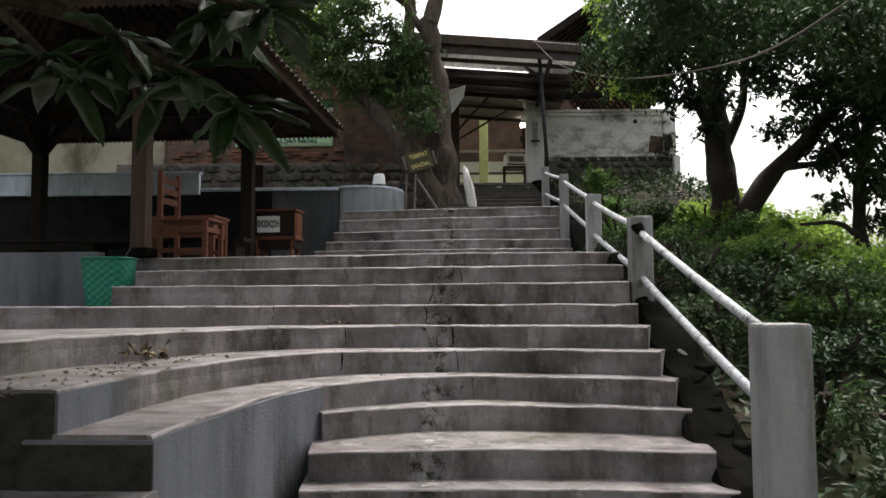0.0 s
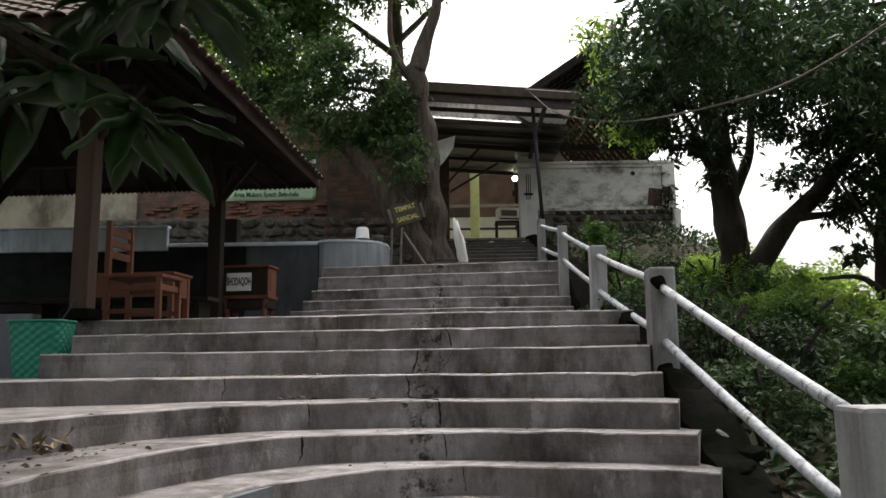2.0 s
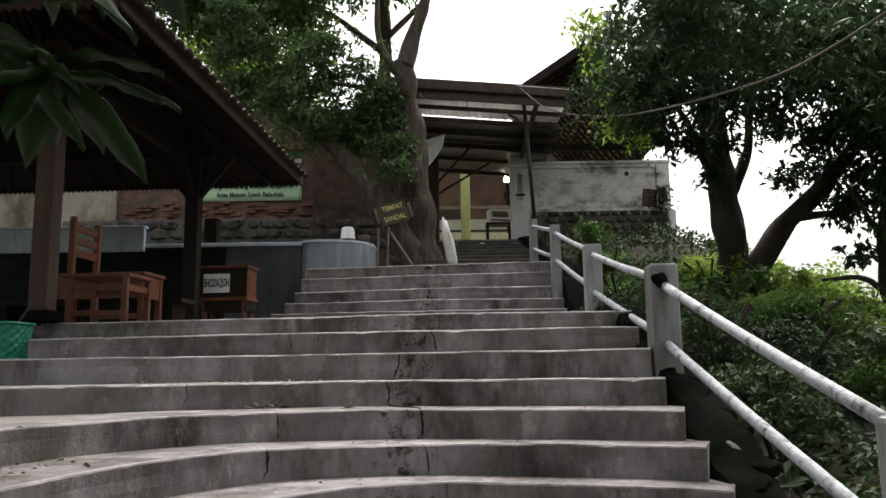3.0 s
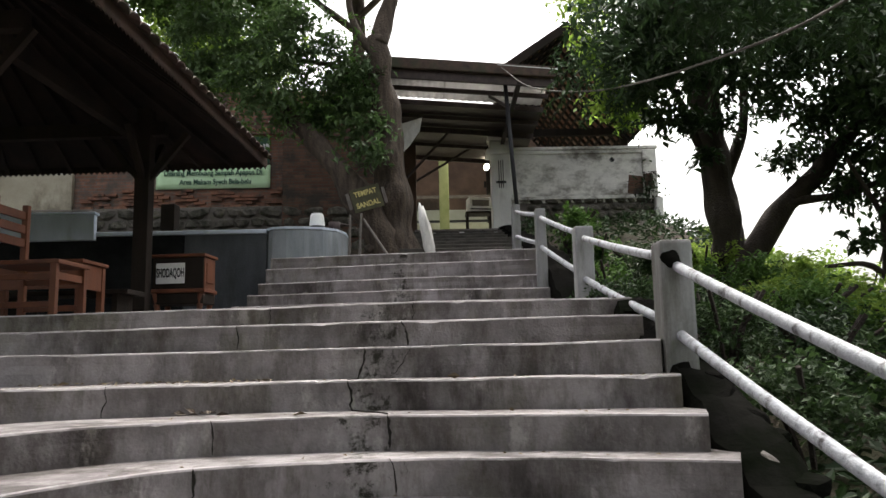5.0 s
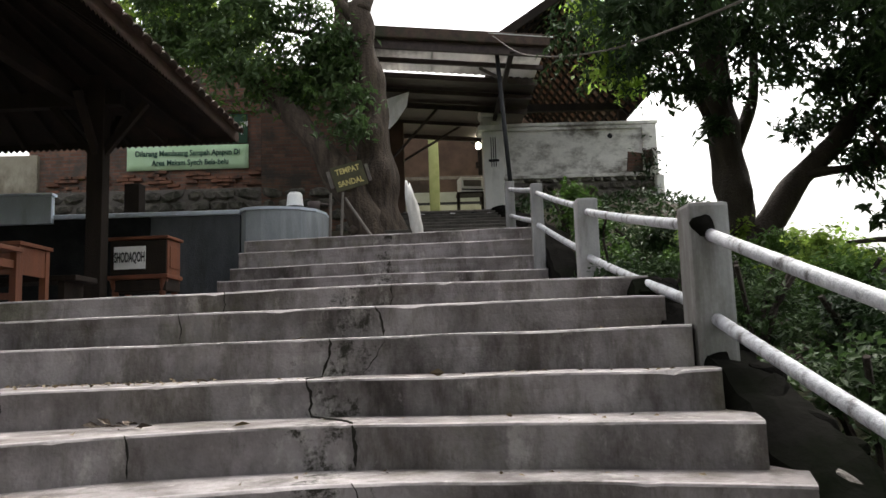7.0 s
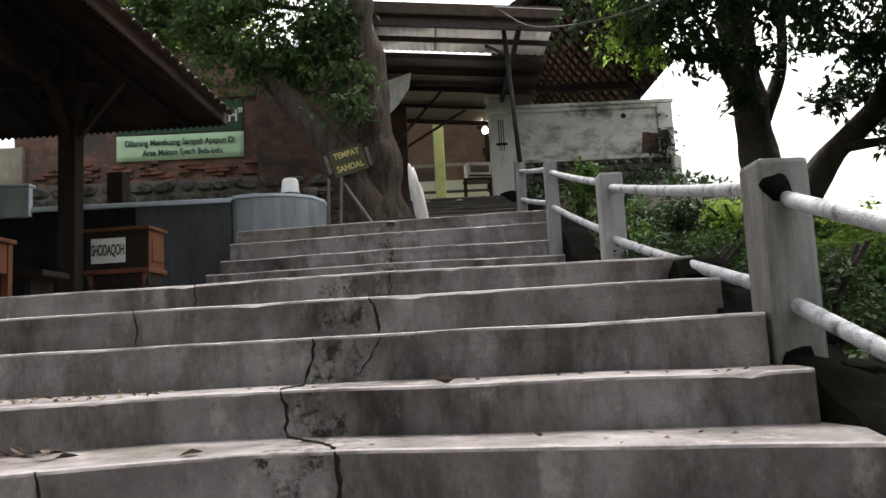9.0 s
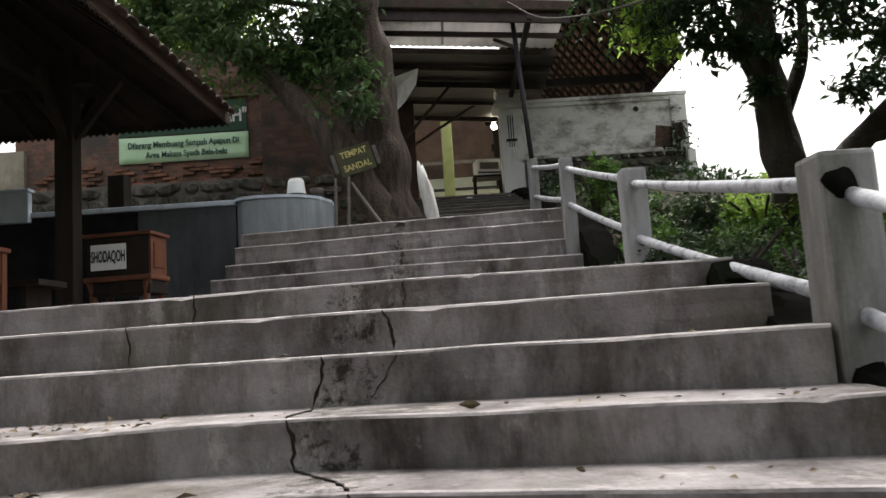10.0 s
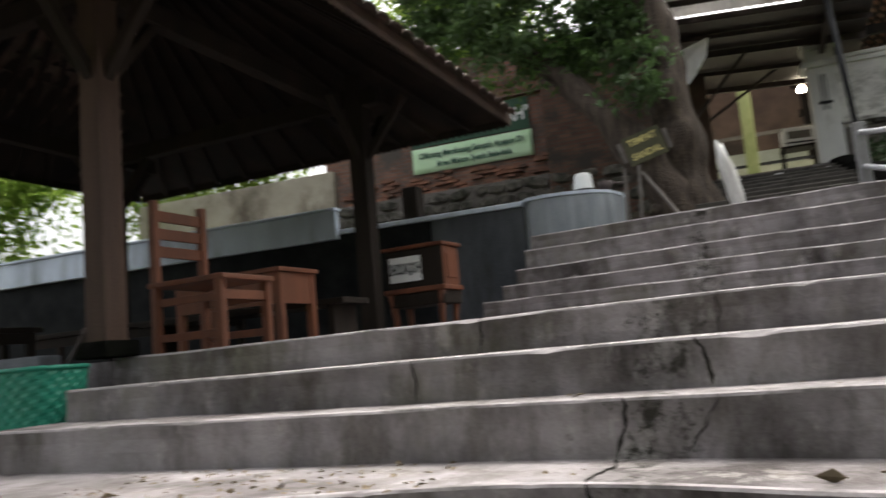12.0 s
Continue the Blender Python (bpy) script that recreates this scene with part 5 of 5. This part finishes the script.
starts = [(rngs.uniform(2.5, 4.6) - BT.x, rngs.uniform(7.6, 9.2) - BT.y, rngs.uniform(4.3, 5.0) - BT.z) for _ in range(90)]
starts += [(rngs.uniform(2.6, 4.4) - BT.x, rngs.uniform(10.5, 13) - BT.y, rngs.uniform(4.9, 6.2) - BT.z) for _ in range(160)]
big = tree("bank_tree", "large dark forked tree with drooping pinnate leaves on the bank", tuple(BT),
     ([(0, 0, -0.2), (-0.03, 0, 0.6), (-0.1, 0, 1.5), (-0.2, 0, 2.6), (-0.25, 0, 3.6), (-0.1, 0.1, 4.6), (0.1, 0.1, 6.0)], 0.29, 0.13),
     [([(0.0, 0, 0.35), (0.35, -0.1, 0.8), (0.8, -0.2, 1.4), (1.3, -0.3, 1.9), (1.8, -0.4, 2.5), (2.6, -0.5, 3.4)], 0.2, 0.09),
      ([(-0.2, 0, 1.9), (-0.5, -0.2, 2.4), (-0.8, -0.4, 3.0), (-1.6, -0.9, 3.6)], 0.08, 0.03),
      ([(0.0, 0, 1.9), (0.3, 0, 2.6), (0.4, -0.1, 3.6), (0.9, -0.2, 4.6)], 0.1, 0.03),
      ([(-0.2, 0.1, 3.4), (-0.9, -1.6, 3.3), (-1.9, -3.6, 3.0), (-2.5, -5.0, 2.6)], 0.1, 0.02),
      ([(0.8, -0.3, 1.4), (1.6, -0.6, 1.5), (2.6, -0.8, 1.9)], 0.07, 0.02),
      ([(0.0, 0.1, 4.2), (0.7, -1.4, 4.2), (1.2, -3.0, 3.8)], 0.1, 0.02)],
     BARK_DARK,
     local([(3.7, 11.6, 5.3, 0.65), (3.3, 10.4, 5.4, 0.7), (4.2, 10.4, 5.5, 0.9), (4.0, 11.9, 6.1, 0.9), (5.2, 11.2, 5.7, 1.0), (6.2, 11.2, 5.4, 1.1), (7.2, 11.6, 4.7, 0.9), (7.6, 11.8, 5.7, 1.1), (6.4, 12.2, 6.7, 1.1),
            (4.8, 12.6, 6.9, 1.1), (8.2, 12.2, 4.1, 0.8), (7.9, 12.0, 3.4, 0.6), (3.1, 9.0, 5.3, 0.6), (2.95, 8.2, 4.9, 0.5), (3.7, 8.7, 5.1, 0.6), (4.6, 9.0, 4.95, 0.65), (5.4, 9.4, 5.0, 0.8), (6.2, 10.0, 4.6, 0.7), (5.0, 12.8, 4.9, 0.35),
            (4.75, 12.9, 4.4, 0.3), (6.1, 13.2, 4.4, 0.4), (6.6, 13.0, 4.9, 0.5), (6.0, 13.2, 5.3, 0.5), (7.4, 12.8, 3.6, 0.45), (6.9, 13.0, 4.0, 0.3), (4.6, 12.4, 5.5, 0.5), (5.4, 12.4, 5.4, 0.6), (7.0, 12.8, 4.3, 0.5), (7.5, 12.6, 4.9, 0.6), (8.0, 12.4, 4.6, 0.7), (7.6, 12.3, 3.2, 0.5), (8.3, 12.2, 3.0, 0.6), (7.0, 12.6, 5.3, 0.6), (6.6, 12.9, 3.8, 0.3), (7.3, 12.4, 2.7, 0.4),
            (3.6, 12.0, 5.05, 0.5), (3.95, 12.3, 4.75, 0.36), (4.4, 12.5, 4.75, 0.42), (4.7, 11.7, 5.2, 0.5), (3.0, 10.6, 4.85, 0.36)]
           + [(5.9 + 0.62 * i + 0.2 * (j % 2), 12.7 + 0.3 * ((i + j) % 3), 3.9 + 0.58 * j, 0.44 + 0.06 * ((2 * i + j) % 3)) for i in range(6) for j in range(6) if i + j > 1 and (2 * i + j) % 5 not in (0, 2)]),
     LEAF_DARK, 0.15, 1500, 32, 2.4, (starts, 0.5, 9, 0.05, 0.12, LEAF_DARK))
rng_l = np.random.default_rng(36)
# sun on this side of the crown, put in as lighter leaf colour
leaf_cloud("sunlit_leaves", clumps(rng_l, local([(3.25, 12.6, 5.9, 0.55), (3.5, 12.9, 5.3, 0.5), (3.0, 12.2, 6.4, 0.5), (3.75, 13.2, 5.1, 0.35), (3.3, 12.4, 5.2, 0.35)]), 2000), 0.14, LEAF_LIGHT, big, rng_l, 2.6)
tree("bank_tree", "dark leafy tree leaning over the bank", (7.1, 12.4, 1.9),
     ([(0, 0, -0.3), (-0.1, 0, 1.0), (0.1, 0, 2.4), (0.2, 0, 4.0)], 0.13, 0.06),
     [([(-0.05, 0, 0.5), (-0.6, -0.3, 0.75), (-1.3, -0.6, 0.7)], 0.06, 0.025), ([(0, 0, 1.2), (-0.5, -0.4, 1.6), (-0.9, -0.6, 2.1)], 0.05, 0.02)],
     BARK_DARK, [(0, -0.3, 3.6, 0.9), (0.0, -0.7, 2.6, 0.55), (0.7, -0.4, 2.6, 0.9), (-0.3, -0.6, 2.0, 0.45), (0.6, -0.8, 1.6, 0.7), (-0.1, -0.5, 1.4, 0.4), (-0.7, -0.4, 1.1, 0.3), (-0.5, -0.7, 2.9, 0.4)], LEAF_DARK, 0.17, 1100, 33)


def shrub(at, r, h, leaf, seed, size=0.1, per=3600):
    rng = np.random.default_rng(seed)
    s = thing("shrub", at, 0, "leafy green shrub on the bank beside the railing", "shrub", "shrubs on the bank")
    for k in range(4):
        a = rng.uniform(0, 6.28)
        part("stem", tube(curved([(0, 0, -0.1), (0.3 * r * math.cos(a), 0.3 * r * math.sin(a), h * 0.5), (0.7 * r * math.cos(a), 0.7 * r * math.sin(a), h * 0.9)], 4), [0.018] * 9, 5), BARK_DARK, s)
    blobs = [(rng.uniform(-0.6, 0.6) * r, rng.uniform(-0.6, 0.6) * r, h * rng.uniform(0.25, 0.85), r * rng.uniform(0.35, 0.6)) for _ in range(7)]
    leaf_cloud("foliage", clumps(rng, blobs, per), size, leaf, s, rng, 2.0, 0.2)
    return s


rngb = np.random.default_rng(77)
for j in range(13):
    for i in range(4):
        x = 2.95 + 0.95 * i + 0.25 * (j % 2) + rngb.uniform(-0.12, 0.12)
        y = 3.0 + 0.85 * j + rngb.uniform(-0.2, 0.2)
        if y > 10.4 and i == 0:
            continue
        r = 0.45 + 0.1 * i
        # near rows darker, far rows lighter: shade and sun put into leaf colour
        shrub((x, y, ground_z(x, y)), r, (0.6 if i == 0 else 0.75 if y < 7 else 0.42) * rngb.uniform(0.8, 1.3), ((LEAF_MID, LEAF_DARK), (LEAF_MID, LEAF), (LEAF_LIGHT, LEAF), (LEAF_LIGHT, LEAF_LIGHT))[i][j % 2], 100 + j * 7 + i, 0.062 + 0.014 * i, 4800 - 700 * i)
for k, (x, y, r, h) in enumerate(((3.1, 12.2, 0.4, 0.7), (3.2, 13.2, 0.45, 0.8), (3.0, 14.3, 0.45, 0.9), (3.4, 15.4, 0.4, 0.5))):
    shrub((x, y, ground_z(x, y)), r, h, LEAF, 180 + k, 0.09, 3000)
for k, (x, y, r, h) in enumerate(((6.4, 14.2, 0.6, 0.5), (5.9, 15.8, 0.5, 0.35), (7.4, 14.4, 0.9, 1.3), (6.7, 16.6, 0.7, 0.5), (8.6, 13.6, 1.2, 3.2), (8.4, 16.4, 1.3, 3.4), (9.8, 15, 1.5, 4.6), (8.0, 10.2, 1.2, 2.2), (7.0, 8.8, 1.0, 2.0), (10.5, 10.5, 1.6, 3.0), (6.9, 11.0, 0.7, 1.3))):
    shrub((x, y, ground_z(x, y)), r, h, LEAF_LIGHT, 200 + k, 0.14, 1800)
woods = []
for k in range(60):
    a = radians(-10 + 110 * k / 60 + rngb.uniform(-1, 1))
    d = rngb.uniform(26, 60)
    woods.append((d * math.sin(a) + 3, d * math.cos(a), rngb.uniform(-1.5, 2.0), rngb.uniform(2.0, 3.6)))
for k in range(40):
    a = radians(-95 + 85 * k / 40 + rngb.uniform(-1, 1))
    d = rngb.uniform(28, 50)
    woods.append((d * math.sin(a), d * math.cos(a), rngb.uniform(1.0, 5.0), rngb.uniform(2.0, 3.6)))
# ring behind the walk, never in view, added to block low sky light
for k in range(46):
    a = radians(95 + 170 * k / 46 + rngb.uniform(-2, 2))
    d = rngb.uniform(13, 20)
    woods.append((d * math.sin(a), d * math.cos(a), rngb.uniform(-1.0, 2.0), rngb.uniform(1.8, 2.6)))
tagged(leaf_cloud("woods", clumps(rngb, woods, 130), 0.7, LEAF_LIGHT, None, rngb), "hazy green woods on the slope beyond, with an added unseen ring behind", "woods", kind="stuff")

cover = []
for _ in range(16000):
    x, y = rngb.uniform(2.46, 7.5), rngb.uniform(1.5, 17)
    cover.append((x, y, ground_z(x, y) + rngb.uniform(0.0, 0.22)))
# dark leaf colour carries the shade low on the bank
tagged(leaf_cloud("undergrowth", cover, 0.12, LEAF_DARK, None, rngb, 2.2, -0.3), "low green undergrowth covering the bank", "undergrowth", kind="stuff")

# big-leaved branch over the walk
frangi = thing("frangipani_tree", (-2.3, 2.6, 0.0), 0, "frangipani tree with large drooping glossy leaves", "tree")
limb(frangi, "trunk", [(0, 0, -0.1), (0.05, 0, 1.2), (0.2, 0.1, 2.2), (0.5, 0.2, 2.9)], 0.12, 0.07, BARK)


def big_leaf(base, az, pitch, length, width):
    n = 9
    bv, bf = [], []
    for i in range(n + 1):
        t = i / n
        w = width * (math.sin(math.pi * t ** 0.8) ** 0.75) * (0.55 + 0.6 * t) * 0.62 + 0.004
        y = length * t
        z = -0.32 * length * t * t
        for sx, zz in ((-1, 0.0), (-0.5, -0.01), (0, -0.022), (0.5, -0.01), (1, 0.0)):
            bv.append((sx * w * 0.5, y, z + zz + 0.008 * math.sin(i * 1.7 + sx)))
    for i in range(n):
        for k in range(4):
            bf.append((i * 5 + k, i * 5 + k + 1, i * 5 + 6 + k, i * 5 + 5 + k))
    ob = from_arrays("leaf", bv, bf, LEAF_BIG, frangi, True)
    ob.matrix_basis = pose(*base, pitch, random.uniform(-25, 25), az)
    ob.modifiers.new("thick", "SOLIDIFY").thickness = 0.0016


for tip, cnt, sd in (((1.8, 0.78, 2.4), 11, 1), ((1.98, 0.6, 2.78), 10, 2), ((1.55, 0.68, 2.5), 12, 3), ((1.3, 0.55, 2.65), 11, 4), ((1.65, 0.85, 2.88), 11, 5), ((1.05, 0.45, 2.5), 10, 6)):
    rr = random.Random(sd)
    limb(frangi, "twig", [(0.45, 0.2, 2.8), ((0.5 + tip[0]) / 2, (0.2 + tip[1]) / 2, (2.9 + tip[2]) / 2 + 0.06), tip], 0.035, 0.016, BARK)
    for k in range(cnt):
        big_leaf((tip[0] + rr.uniform(-0.04, 0.04), tip[1] + rr.uniform(-0.04, 0.04), tip[2] + rr.uniform(-0.05, 0.05)), k * 137.5 + rr.uniform(-15, 15), rr.uniform(-42, 12), rr.uniform(0.3, 0.44), rr.uniform(0.16, 0.22))

rng_f = np.random.default_rng(55)
# leaf layers added overhead, out of view, to shade the lower steps
crown = np.stack([rng_f.uniform(-1.2, 5.2, 4800), rng_f.uniform(-4.5, 1.3, 4800), rng_f.uniform(3.6, 4.7, 4800)], 1)
over = np.stack([rng_f.uniform(-0.6, 4.7, 1500), rng_f.uniform(1.2, 3.3, 1500), rng_f.uniform(4.5, 5.4, 1500)], 1)
leaf_cloud("crown", np.concatenate([crown, over]), 0.34, LEAF_BIG, frangi, rng_f, 2.4, 0.4)
# limbs carrying the added unseen layers
for az_ in (20, 70, 120, -30, -80):
    limb(frangi, "limb", [(0.45, 0.2, 2.75), (0.45 + 0.7 * math.sin(radians(az_)), 0.2 - 0.7 * math.cos(radians(az_)), 3.5), (0.45 + 2.2 * math.sin(radians(az_)), 0.2 - 2.2 * math.cos(radians(az_)), 4.3)], 0.05, 0.015, BARK)

# sandal sign on the tree, with sticks leaning below
ss = thing("painted_sign", (-0.19, 14.0, 4.07), 6, "small weathered board with yellow lettering and arrows nailed to a tree", "sign")
bd = part("board", box((0, 0, 0), (0.47, 0.02, 0.37), 0.004), BOARD, ss)
bd.matrix_basis = pose(0, 0, 0, 0, -16, 0)
words("lettering", "TEMPAT", 0.115, YELLOW, bd, (0.0, -0.0125, 0.09), (90, 0, 0), 0.001, 0.85)
words("lettering", "SANDAL", 0.115, YELLOW, bd, (0.0, -0.0125, -0.09), (90, 0, 0), 0.001, 0.85)
for x, s_ in ((-0.28, 1), (0.28, -1)):
    ob = part("arrow", box((x, -0.004, 0.02 * s_), (0.05, 0.014, 0.26), 0.003), MORTAR, ss)
    ob.matrix_basis = pose(0, 0, 0, 0, -16, 0)
for a, b in (((-0.4, 13.3, 3.0), (-0.39, 13.4, 3.7)), ((-0.25, 13.3, 3.0), (-0.23, 13.45, 3.72)), ((0.2, 13.15, 3.0), (-0.2, 13.45, 3.64))):
    st = thing("stick", a, 0, "pale weathered stick leaning by the tree", "stick", "sticks by the tree")
    part("shaft", tube([(0, 0, 0), tuple(Vector(b) - Vector(a))], [0.022, 0.018], 7), MORTAR, st)
sack = thing("white_sack", (0.74, 13.75, 3.0), 0, "crumpled white plastic sack against the tree", "sack")
bm = bmesh.new()
bmesh.ops.create_icosphere(bm, subdivisions=3, radius=1.0)
for v in bm.verts:
    k = 1 + 0.25 * noise.noise(v.co * 2.2) + 0.08 * noise.noise(v.co * 6)
    v.co = Vector((v.co.x * 0.085 * k - 0.1 * v.co.z, v.co.y * 0.07 * k, 0.4 + v.co.z * 0.5 * k))
    v.co.z = max(v.co.z, 0.0)
part("body", bm, PILLAR, sack, "", True)
